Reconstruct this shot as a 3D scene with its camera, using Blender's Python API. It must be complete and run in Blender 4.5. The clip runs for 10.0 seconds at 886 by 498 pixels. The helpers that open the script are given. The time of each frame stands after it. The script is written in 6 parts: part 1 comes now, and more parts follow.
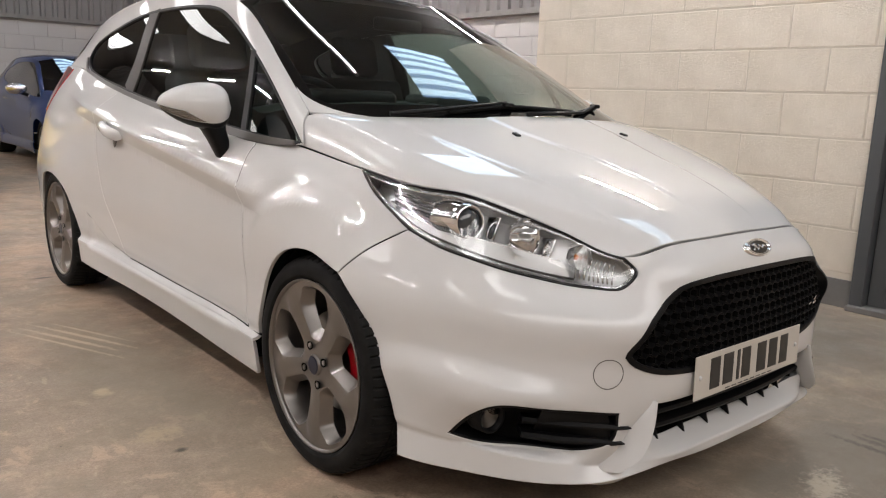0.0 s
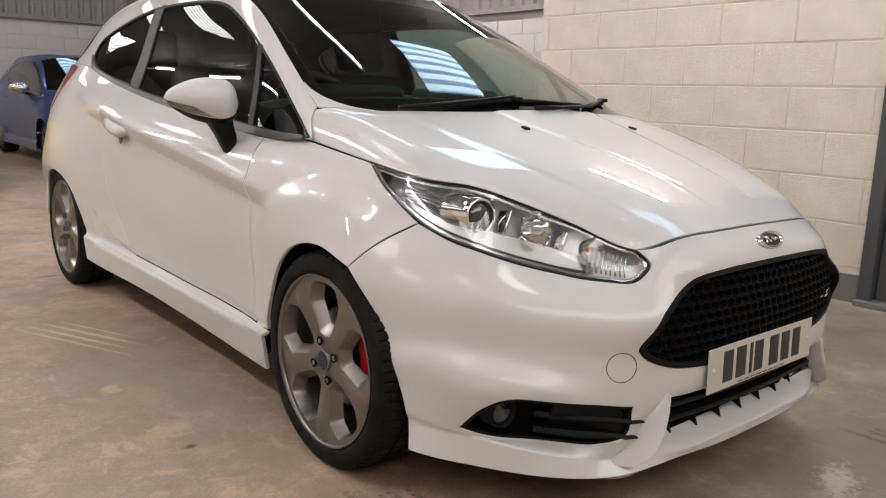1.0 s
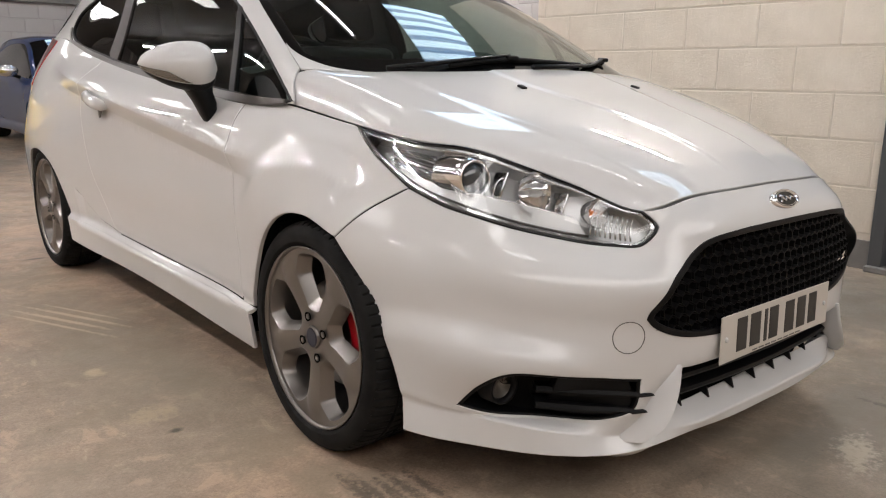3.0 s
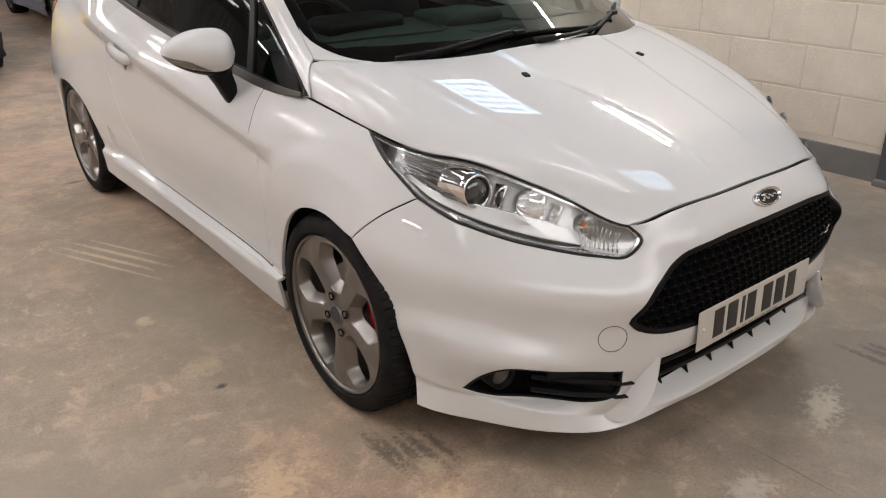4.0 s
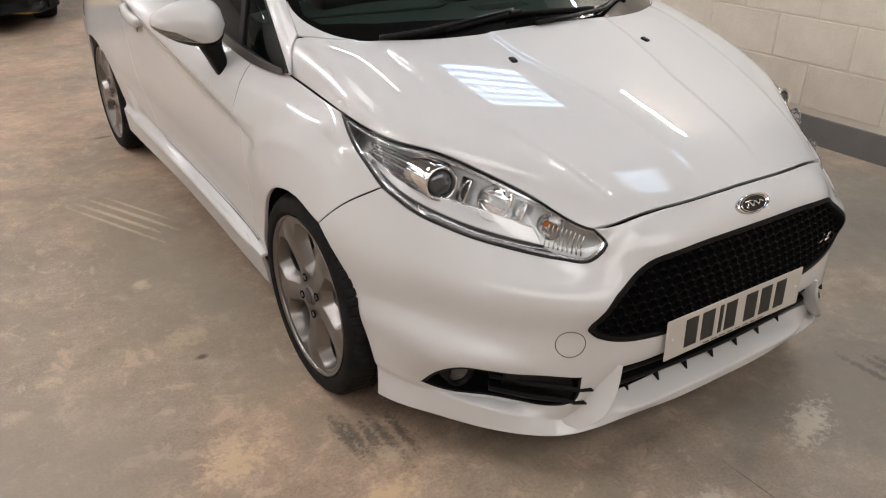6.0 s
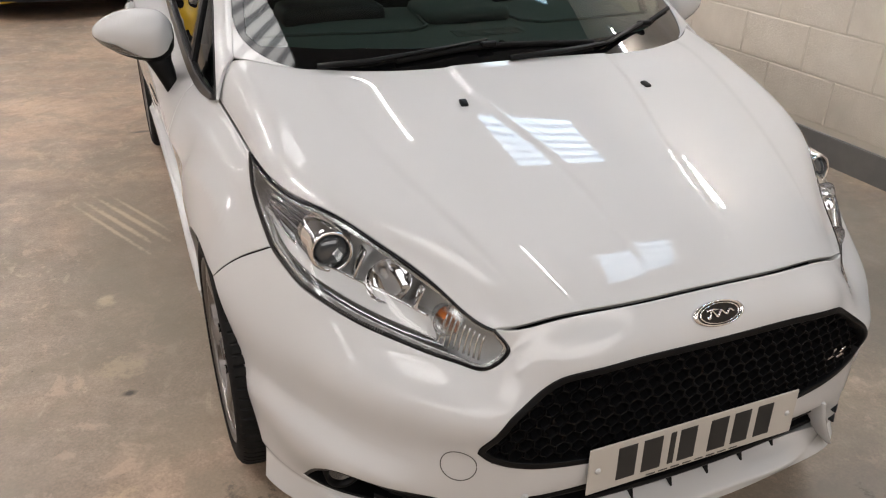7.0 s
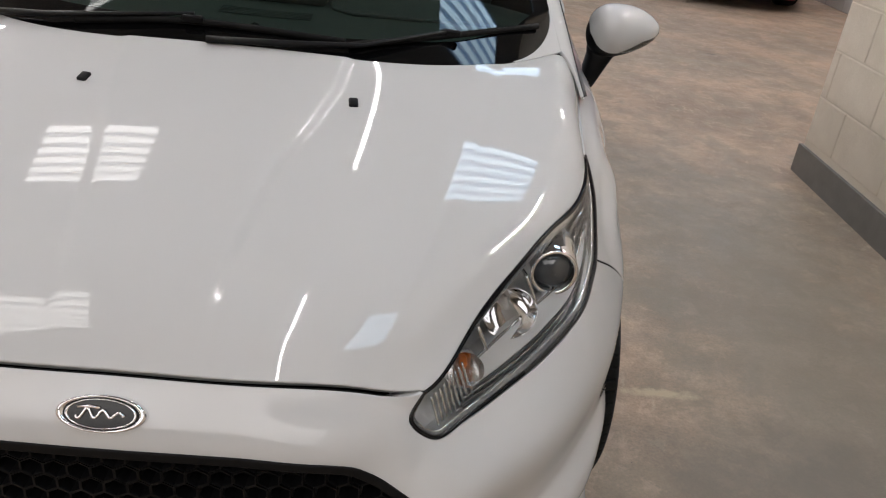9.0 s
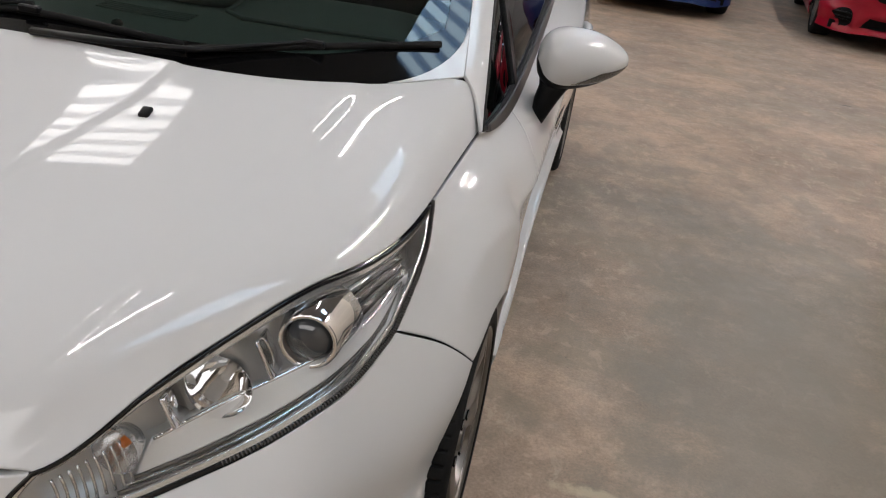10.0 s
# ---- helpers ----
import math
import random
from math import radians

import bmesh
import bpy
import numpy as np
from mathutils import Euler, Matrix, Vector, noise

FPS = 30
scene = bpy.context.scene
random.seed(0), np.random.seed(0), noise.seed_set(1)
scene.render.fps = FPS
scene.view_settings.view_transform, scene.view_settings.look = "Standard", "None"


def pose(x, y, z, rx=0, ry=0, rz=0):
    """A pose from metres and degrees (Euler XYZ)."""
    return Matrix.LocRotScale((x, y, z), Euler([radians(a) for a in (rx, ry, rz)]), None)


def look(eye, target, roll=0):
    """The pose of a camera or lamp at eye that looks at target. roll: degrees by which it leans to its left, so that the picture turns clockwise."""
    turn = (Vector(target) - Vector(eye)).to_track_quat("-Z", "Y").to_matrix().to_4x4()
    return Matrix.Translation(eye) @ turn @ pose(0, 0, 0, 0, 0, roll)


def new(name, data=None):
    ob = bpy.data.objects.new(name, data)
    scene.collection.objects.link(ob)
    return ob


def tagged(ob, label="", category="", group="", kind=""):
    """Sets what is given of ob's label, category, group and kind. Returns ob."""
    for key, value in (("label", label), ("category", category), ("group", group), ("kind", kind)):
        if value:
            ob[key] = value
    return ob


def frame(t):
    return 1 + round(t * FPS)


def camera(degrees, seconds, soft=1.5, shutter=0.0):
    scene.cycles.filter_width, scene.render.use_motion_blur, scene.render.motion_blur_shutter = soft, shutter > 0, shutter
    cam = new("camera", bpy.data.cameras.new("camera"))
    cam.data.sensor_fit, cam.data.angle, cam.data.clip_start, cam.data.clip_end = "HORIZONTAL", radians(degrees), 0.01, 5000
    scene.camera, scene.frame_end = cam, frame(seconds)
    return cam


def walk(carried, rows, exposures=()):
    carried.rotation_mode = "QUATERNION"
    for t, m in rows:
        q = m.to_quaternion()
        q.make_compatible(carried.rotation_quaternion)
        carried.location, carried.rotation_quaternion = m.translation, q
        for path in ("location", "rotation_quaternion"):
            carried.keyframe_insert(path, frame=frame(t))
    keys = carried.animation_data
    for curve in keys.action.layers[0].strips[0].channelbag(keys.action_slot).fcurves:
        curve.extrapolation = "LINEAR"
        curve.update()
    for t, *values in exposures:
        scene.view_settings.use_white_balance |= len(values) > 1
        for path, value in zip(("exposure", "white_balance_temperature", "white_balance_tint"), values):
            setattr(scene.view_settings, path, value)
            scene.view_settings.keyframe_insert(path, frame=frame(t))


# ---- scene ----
cam = camera(59.5, 10.0, soft=1.15)
PATH = [
    (0, (-1.865, -1.736, 1.013), (-0.592, -0.24, 0.635), 2.2),
    (0.5, (-1.866, -1.732, 1.008), (-0.597, -0.234, 0.626), 2.1),
    (1, (-1.875, -1.716, 0.999), (-0.607, -0.218, 0.617), 1.9),
    (1.5, (-1.864, -1.702, 0.995), (-0.595, -0.205, 0.612), 1.8),
    (2, (-1.856, -1.691, 0.983), (-0.583, -0.197, 0.6), 1.5),
    (2.5, (-1.836, -1.667, 0.971), (-0.566, -0.175, 0.571), 1.2),
    (3, (-1.787, -1.642, 0.948), (-0.527, -0.151, 0.513), 0.7),
    (4.5, (-1.79, -1.787, 1.5), (-0.706, -0.376, 0.587), -1.1),
    (5, (-1.816, -1.824, 1.466), (-0.698, -0.433, 0.563), -0.0),
    (6.5, (-1.285, -1.751, 1.409), (-0.44, -0.186, 0.495), 0.8),
    (7, (-0.973, -1.704, 1.441), (-0.263, -0.079, 0.517), 1.5),
    (7.5, (-0.627, -1.702, 1.429), (-0.074, -0.015, 0.508), 2.5),
    (8, (-0.299, -1.679, 1.392), (0.096, 0.055, 0.477), 3.6),
    (8.5, (0.03, -1.608, 1.385), (0.3, 0.139, 0.449), 5.7),
    (9, (0.377, -1.565, 1.377), (0.467, 0.203, 0.445), 6.5),
    (9.5, (0.662, -1.46, 1.353), (0.559, 0.306, 0.42), 7.1),
    (10, (0.954, -1.235, 1.358), (0.652, 0.518, 0.444), 7.5),
]
walk(cam, [(t, look(eye, target, roll)) for t, eye, target, roll in PATH], [(0, 0.05), (3, 0.05), (4.5, 0.0), (6.5, 0.0), (7.5, -0.02), (8.0, -0.12), (8.5, -0.26), (9.3, -0.27), (10, -0.2)])


# ---- world, light and exposure ----
world = bpy.data.worlds.new("world")
scene.world = world
world.use_nodes = True
world.node_tree.nodes["Background"].inputs[0].default_value = (0.75, 0.85, 1.0, 1)
world.node_tree.nodes["Background"].inputs[1].default_value = 0.02
scene.view_settings.exposure = 0.0


# ---- materials ----
def mat(name, color, rough=0.5, metal=0.0, coat=0.0, spec=0.5):
    m = bpy.data.materials.new(name)
    m.use_nodes = True
    b = m.node_tree.nodes["Principled BSDF"]
    b.inputs["Base Color"].default_value = (*color, 1)
    b.inputs["Roughness"].default_value = rough
    b.inputs["Metallic"].default_value = metal
    b.inputs["Coat Weight"].default_value = coat
    b.inputs["Coat Roughness"].default_value = 0.015
    b.inputs["Specular IOR Level"].default_value = spec
    return m


class Net:
    """Short names for building a node tree of one material."""

    def __init__(self, m):
        self.t, self.bsdf = m.node_tree, m.node_tree.nodes["Principled BSDF"]
        self.coord = self.t.nodes.new("ShaderNodeTexCoord").outputs["Object"]

    def node(self, kind, **values):
        n = self.t.nodes.new(kind)
        for k, v in values.items():
            n.inputs[k].default_value = v
        return n

    def link(self, a, b):
        self.t.links.new(a, b)

    def noise(self, scale, detail=4.0, rough=0.55, stretch=None, warp=0.0):
        n = self.node("ShaderNodeTexNoise", Scale=scale, Detail=detail, Roughness=rough, Distortion=warp)
        if stretch:
            m = self.node("ShaderNodeMapping", Scale=stretch)
            self.link(self.coord, m.inputs["Vector"])
            self.link(m.outputs["Vector"], n.inputs["Vector"])
        else:
            self.link(self.coord, n.inputs["Vector"])
        return n.outputs["Fac"]

    def ramp(self, fac, stops):
        r = self.t.nodes.new("ShaderNodeValToRGB")
        while len(r.color_ramp.elements) < len(stops):
            r.color_ramp.elements.new(0.5)
        for e, (at, c) in zip(r.color_ramp.elements, stops):
            e.position, e.color = at, (*c, 1) if len(c) == 3 else c
        self.link(fac, r.inputs["Fac"])
        return r.outputs["Color"]

    def mix(self, fac, a, b, how="MIX"):
        n = self.t.nodes.new("ShaderNodeMix")
        n.data_type, n.blend_type = "RGBA", how
        for sock, v in ((n.inputs[0], fac), (n.inputs[6], a), (n.inputs[7], b)):
            if isinstance(v, (tuple, float, int)):
                sock.default_value = v if not isinstance(v, tuple) else (*v, 1)
            else:
                self.link(v, sock)
        return n.outputs[2]

    def bump(self, height, strength, distance=0.002):
        n = self.node("ShaderNodeBump", Strength=strength, Distance=distance)
        self.link(height, n.inputs["Height"])
        self.link(n.outputs["Normal"], self.bsdf.inputs["Normal"])


def g3(v):
    return (v, v, v)


def glow(name, color, strength):
    m = bpy.data.materials.new(name)
    m.use_nodes = True
    b = m.node_tree.nodes["Principled BSDF"]
    b.inputs["Base Color"].default_value = (0.8, 0.8, 0.8, 1)
    b.inputs["Emission Color"].default_value = (*color, 1)
    b.inputs["Emission Strength"].default_value = strength
    return m


def pane(name, tint, ior=1.5, rough=0.0):
    """Thin clear glass: what is behind it shows through its tint, and it mirrors by its angle."""
    m = bpy.data.materials.new(name)
    m.use_nodes = True
    t = m.node_tree
    t.nodes.remove(t.nodes["Principled BSDF"])
    clear, gloss, mix, edge, power, share = (t.nodes.new("ShaderNode" + k) for k in ("BsdfTransparent", "BsdfGlossy", "MixShader", "LayerWeight", "Math", "Math"))
    clear.inputs["Color"].default_value = (*tint, 1)
    gloss.inputs["Color"].default_value = (1, 1, 1, 1)
    gloss.inputs["Roughness"].default_value = rough
    f0 = 1.5 * ((ior - 1) / (ior + 1)) ** 2
    edge.inputs["Blend"].default_value = 0.5
    power.operation, power.inputs[1].default_value = "POWER", 5.0
    share.operation, share.inputs[1].default_value, share.inputs[2].default_value = "MULTIPLY_ADD", 1 - f0, f0
    t.links.new(edge.outputs["Facing"], power.inputs[0])
    t.links.new(power.outputs[0], share.inputs[0])
    t.links.new(share.outputs[0], mix.inputs[0])
    t.links.new(clear.outputs[0], mix.inputs[1])
    t.links.new(gloss.outputs[0], mix.inputs[2])
    t.links.new(mix.outputs[0], t.nodes["Material Output"].inputs["Surface"])
    return m


WHITE = mat("white_paint", (0.57, 0.57, 0.565), 0.5, 0, 1.0, spec=0.05)
BLACK = mat("black_plastic", (0.0045, 0.0045, 0.005), 0.48, spec=0.16)
GLOSS_BLACK = mat("gloss_black", (0.004, 0.004, 0.005), 0.12, spec=0.4)
MATT_BLACK = mat("matt_black", (0.004, 0.004, 0.004), 0.85, spec=0.1)
PILLAR = mat("pillar_film", (0.040, 0.036, 0.033), 0.5, spec=0.2)
SATIN = mat("satin_trim", (0.10, 0.093, 0.088), 0.38, 0.6)
GLASS = pane("screen_glass", (0.44, 0.54, 0.50), 1.48)
SIDE_GLASS = pane("side_glass", (0.44, 0.52, 0.49), 1.48)
PRIVACY = pane("privacy_glass", (0.05, 0.055, 0.055), 1.55)
LENS = pane("lamp_lens", (0.93, 0.94, 0.94), 1.5)
CHROME = mat("chrome", (0.82, 0.82, 0.83), 0.06, 1.0)
REFLECTOR = mat("reflector", (0.70, 0.70, 0.70), 0.2, 0.9)
LAMP_BOWL = mat("lamp_bowl", (0.66, 0.66, 0.66), 0.28, 0.5)
SILVER = mat("lamp_silver", (0.74, 0.735, 0.73), 0.32, 0.3)
BALL_GLASS = mat("projector_glass", (0.045, 0.05, 0.055), 0.08, 0, 1.0)
RUBBER = mat("rubber", (0.008, 0.008, 0.0085), 0.75, spec=0.12)
ALLOY = mat("alloy", (0.215, 0.200, 0.187), 0.34, 0.9)
FRIT = mat("screen_edge_black", (0.0025, 0.0025, 0.0027), 0.04, spec=0.4)
DISC = mat("brake_disc", (0.30, 0.29, 0.28), 0.32, 1.0)
RED = mat("red_caliper", (0.34, 0.004, 0.010), 0.3, 0, 0.6)
LAMP_GREY = mat("repeater_grey", (0.26, 0.25, 0.24), 0.22, 0.85)
AMBER = mat("amber", (0.75, 0.20, 0.03), 0.3)
PLATE = mat("plate_white", (0.52, 0.495, 0.45), 0.25)
INK = mat("plate_black", (0.02, 0.02, 0.02), 0.35)
BLUE_BADGE = mat("badge_blue", (0.006, 0.009, 0.025), 0.3)
CLOTH = mat("seat_cloth", (0.010, 0.010, 0.011), 0.95, spec=0.1)
DASH = mat("dash", (0.04, 0.047, 0.045), 0.8)
LINING = mat("cabin_lining", (0.016, 0.016, 0.0165), 0.9, spec=0.15)
RED_LAMP = mat("tail_red", (0.35, 0.01, 0.01), 0.1, 0, 1.0)

n = Net(WHITE)
n.link(n.mix(n.noise(3.0, 3), (0.555, 0.555, 0.55), (0.585, 0.585, 0.58)), n.bsdf.inputs["Base Color"])
n = Net(RUBBER)
n.link(n.ramp(n.noise(14, 5), [(0.35, (0.006, 0.006, 0.0062)), (0.7, (0.015, 0.0146, 0.014))]), n.bsdf.inputs["Base Color"])
n.bump(n.noise(400, 2), 0.15, 0.001)
n = Net(BLACK)
n.bump(n.noise(900, 2), 0.2, 0.0006)
n = Net(DISC)
n.bump(n.noise(60, 3), 0.1, 0.001)

CONCRETE = mat("concrete", (0.25, 0.2, 0.16), 0.5)
n = Net(CONCRETE)
base = n.ramp(n.noise(1.1, 5, 0.5, warp=0.2), [(0.30, (0.285, 0.218, 0.165)), (0.47, (0.385, 0.292, 0.219)), (0.55, (0.44, 0.333, 0.247)), (0.72, (0.51, 0.386, 0.284))])
grey = n.ramp(n.noise(0.5, 8, 0.6), [(0.46, g3(0.0)), (0.56, g3(0.8))])
base = n.mix(grey, base, n.mix(0.7, base, (0.235, 0.212, 0.18)))
mottle = n.noise(4.2, 10, 0.65, warp=0.3)
base = n.mix(0.26, base, n.ramp(mottle, [(0.38, g3(0.26)), (0.5, g3(0.5)), (0.62, g3(0.74))]), "OVERLAY")
grain = n.noise(22.0, 6, 0.6)
base = n.mix(0.24, base, n.ramp(grain, [(0.32, g3(0.28)), (0.68, g3(0.74))]), "OVERLAY")
fine = n.noise(110, 5, 0.7)
base = n.mix(0.50, base, n.ramp(fine, [(0.30, g3(0.26)), (0.70, g3(0.77))]), "OVERLAY")
patch = n.ramp(n.noise(1.4, 6, 0.6), [(0.46, g3(0.0)), (0.54, g3(1.0))])
scrape = n.ramp(n.noise(17, 10, 0.75, (1.0, 0.55, 1.0), warp=0.6), [(0.56, g3(0.0)), (0.61, g3(0.5))])
base = n.mix(n.mix(patch, g3(0.0), scrape), base, (0.55, 0.46, 0.35))
dark = n.ramp(n.noise(2.6, 12, 0.78, warp=0.6), [(0.33, g3(0.6)), (0.37, g3(0.0))])
base = n.mix(dark, base, (0.15, 0.128, 0.108))
olive = n.ramp(n.noise(2.7, 10, 0.72, warp=0.5), [(0.50, g3(0.0)), (0.56, g3(0.5))])
base = n.mix(olive, base, (0.275, 0.238, 0.180))
blush = n.ramp(n.noise(8.5, 11, 0.74, warp=0.4), [(0.565, g3(0.0)), (0.60, g3(0.5))])
base = n.mix(blush, base, (0.55, 0.415, 0.32))
scratch = n.ramp(n.noise(6.0, 9, 0.7, (1.0, 5.0, 1.0), warp=1.2), [(0.30, g3(0.55)), (0.345, g3(0.0))])
base = n.mix(scratch, base, (0.17, 0.142, 0.115))
speck = n.ramp(n.noise(60, 3, 0.5), [(0.22, g3(0.85)), (0.27, g3(0.0))])
base = n.mix(speck, base, (0.06, 0.052, 0.046))
chip = n.ramp(n.noise(31, 4, 0.6), [(0.73, g3(0.0)), (0.76, g3(0.7))])
base = n.mix(chip, base, (0.60, 0.52, 0.42))


def spot(under, x, y, rx, ry, color, strength, rag, turn=0.0, scale=18.0):
    """A ragged patch of its own shape on the floor, for stains and for painted shade."""
    m = n.node("ShaderNodeMapping", Location=(-x, -y, 0))
    n.link(n.coord, m.inputs["Vector"])
    r = n.node("ShaderNodeMapping", Rotation=(0, 0, -radians(turn)))
    n.link(m.outputs["Vector"], r.inputs["Vector"])
    q = n.node("ShaderNodeMapping", Scale=(1 / rx, 1 / ry, 0))
    n.link(r.outputs["Vector"], q.inputs["Vector"])
    length = n.t.nodes.new("ShaderNodeVectorMath")
    length.operation = "LENGTH"
    n.link(q.outputs["Vector"], length.inputs[0])
    mix = n.t.nodes.new("ShaderNodeMath")
    mix.operation = "MULTIPLY_ADD"
    n.link(n.noise(scale, 8, 0.75), mix.inputs[0])
    mix.inputs[1].default_value = rag
    n.link(length.outputs["Value"], mix.inputs[2])
    even = n.node("ShaderNodeMath")
    even.operation = "DIVIDE"
    n.link(mix.outputs[0], even.inputs[0])
    even.inputs[1].default_value = 1 + rag
    fac = n.ramp(even.outputs[0], [((rag * .5 + .3) / (1 + rag), g3(strength)), ((rag * .5 + .85) / (1 + rag), g3(0.0))])
    return n.mix(fac, under, color)


base = spot(base, 1.75, 0.6, 0.95, 3.2, (0.20, 0.188, 0.165), 0.75, 1.6, 4, 3.0)
# olive concrete, with the car's shadow along its flank painted in
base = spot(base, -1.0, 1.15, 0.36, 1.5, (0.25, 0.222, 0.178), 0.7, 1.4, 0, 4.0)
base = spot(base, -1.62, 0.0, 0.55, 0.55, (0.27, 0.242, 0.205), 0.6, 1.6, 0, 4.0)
# shade on the floor right of the nose, painted as a dark patch
base = spot(base, 1.4, -0.2, 0.75, 0.6, (0.15, 0.136, 0.118), 0.7, 1.5, 0, 4.0)
# grey concrete, painted darker for the shade in front of the nose
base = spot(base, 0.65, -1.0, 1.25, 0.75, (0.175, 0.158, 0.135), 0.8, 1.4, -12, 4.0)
base = spot(base, -1.08, 0.31, 0.03, 0.022, (0.05, 0.045, 0.04), 0.9, 0.3, 0)
base = spot(base, -0.88, 2.7, 0.09, 0.03, (0.09, 0.085, 0.08), 0.8, 0.4, 0)
base = spot(base, -1.16, -0.21, 0.13, 0.09, (0.62, 0.47, 0.31), 0.7, 3.8, 20, 38.0)
base = spot(base, -0.89, -0.53, 0.16, 0.07, (0.62, 0.47, 0.30), 0.7, 3.4, 10, 34.0)
base = spot(base, -1.13, 0.87, 0.05, 0.05, (0.50, 0.42, 0.31), 0.8, 2.2, 0, 26.0)
base = spot(base, -1.09, 0.45, 0.1, 0.08, (0.46, 0.38, 0.27), 0.7, 3.4, 0, 34.0)
base = spot(base, -1.15, -0.13, 0.09, 0.06, (0.58, 0.45, 0.31), 0.55, 3.8, 30, 38.0)
base = spot(base, 1.15, 0.26, 0.16, 0.03, (0.55, 0.47, 0.33), 0.7, 2.2, 0, 26.0)
base = spot(base, 2.77, 5.0, 0.06, 0.02, (0.07, 0.06, 0.055), 0.9, 0.4, 0)
base = spot(base, 2.79, 5.0, 0.05, 0.02, (0.06, 0.055, 0.05), 0.9, 0.4, 0)
base = spot(base, -1.12, 0.9, 0.035, 0.03, (0.52, 0.44, 0.33), 0.7, 2.2, 0, 26.0)
for k in range(6):
    base = spot(base, -1.03 + .026 * (k - 2.5), 1.52 + .012 * (k - 2.5) + .05 * (k % 2), .014, .44 - .06 * (k % 3), (0.54, 0.45, 0.34), .8, 1.6, 25, 34)
# tyre marks, a crack and pale scuffs near the nose
for x, y, half in ((-0.871, -0.272, .15), (-0.845, -0.29, .13), (-0.81, -0.31, .10), (-0.776, -0.341, .16), (-0.73, -0.34, .13), (0.627, -0.895, .17), (0.68, -0.90, .12), (0.717, -0.90, .11)):
    base = spot(base, x, y, .022, half, (0.065, 0.055, 0.048), .7, 3.0, 0, 60)
base = spot(base, -0.078, -1.015, .003, .19, (0.07, 0.058, 0.05), .8, .5, 0, 20)
base = spot(base, 0.25, -0.92, .16, .07, (0.50, 0.45, 0.37), .7, 3.4, 20, 40)
base = spot(base, -0.23, -0.98, .10, .07, (0.50, 0.46, 0.40), .7, 3.4, 0, 40)
base = spot(base, -0.80, -0.40, .05, .06, (0.50, 0.42, 0.30), .7, 3.0, 0, 50)
base = n.mix(1.0, base, (1.0, 0.965, 0.925), "MULTIPLY")
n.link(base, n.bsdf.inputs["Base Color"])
n.link(n.ramp(n.noise(5.0, 8, 0.7), [(0.3, g3(0.34)), (0.75, g3(0.62))]), n.bsdf.inputs["Roughness"])
n.bump(n.mix(0.5, fine, mottle), 0.55, 0.004)

CREAM = mat("cream_paint", (0.74, 0.69, 0.59), 0.55)
n = Net(CREAM)
n.link(n.mix(n.ramp(n.noise(6.0, 5), [(0.35, g3(0.0)), (0.7, g3(1.0))]), (0.715, 0.632, 0.520), (0.79, 0.705, 0.59)), n.bsdf.inputs["Base Color"])
pits = n.ramp(n.noise(70, 5, 0.7), [(0.30, g3(0.0)), (0.40, g3(1.0))])
n.bump(n.mix(0.35, n.noise(45, 10, 0.8), pits), 1.0, 0.012)
GREY_PAINT = mat("grey_paint", (0.17, 0.16, 0.15), 0.55)
n = Net(GREY_PAINT)
n.link(n.mix(n.noise(9.0, 5), (0.13, 0.122, 0.115), (0.21, 0.20, 0.185)), n.bsdf.inputs["Base Color"])
n.bump(n.noise(120, 6), 0.4, 0.003)
PALE_WALL = mat("pale_wall", (0.42, 0.40, 0.385), 0.6)
n = Net(PALE_WALL)
n.link(n.mix(n.noise(2.0, 5), (0.38, 0.36, 0.345), (0.46, 0.44, 0.42)), n.bsdf.inputs["Base Color"])
CLADDING = mat("steel_cladding", (0.17, 0.16, 0.155), 0.45, 0.2)
ROOF_STEEL = mat("roof_lining", (0.13, 0.127, 0.122), 0.6)
DOOR_GREY = mat("door_grey", (0.075, 0.077, 0.08), 0.45)
TUBE = glow("tube", (1.0, 0.95, 0.965), 52)
WALL_TUBE = glow("wall_tube", (1.0, 0.955, 0.955), 285)
# far stronger than TUBE, as fill for the flank, walls and floor
SIDE_FILL_TUBE = glow("side_fill_tube", (1.0, 0.95, 0.955), 400)
SKY_SHEET = glow("rooflight_flat", (0.58, 0.81, 1.0), 7.0)
SKY_WEB = glow("rooflight_web", (0.26, 0.54, 1.0), 2.2)
WARM_SHEET = glow("rooflight_flat_warm", (1.0, 0.98, 0.96), 6.2)
WARM_WEB = glow("rooflight_web_warm", (0.85, 0.85, 0.9), 1.6)
# glow of sheets added as fill light for the nose, no known source
FILL_SHEET = glow("fill_sheet", (1.0, 0.965, 0.965), 3.1)
FILL_WEB = glow("fill_sheet_web", (1.0, 0.96, 0.95), 2.6)
HOUSING = mat("lamp_housing", (0.7, 0.7, 0.7), 0.5)
BLUE_CAR = mat("blue_paint", (0.003, 0.021, 0.10), 0.4, 0.2, 0.8, spec=0.2)
RED_CAR = mat("red_paint", (0.24, 0.0, 0.012), 0.4, 0, 0.35, spec=0.2)
DARK_CAR = mat("dark_paint", (0.012, 0.014, 0.02), 0.35, 0.3, 1.0)
YELLOW = mat("yellow_paint", (0.65, 0.42, 0.01), 0.4, 0, 0.6)


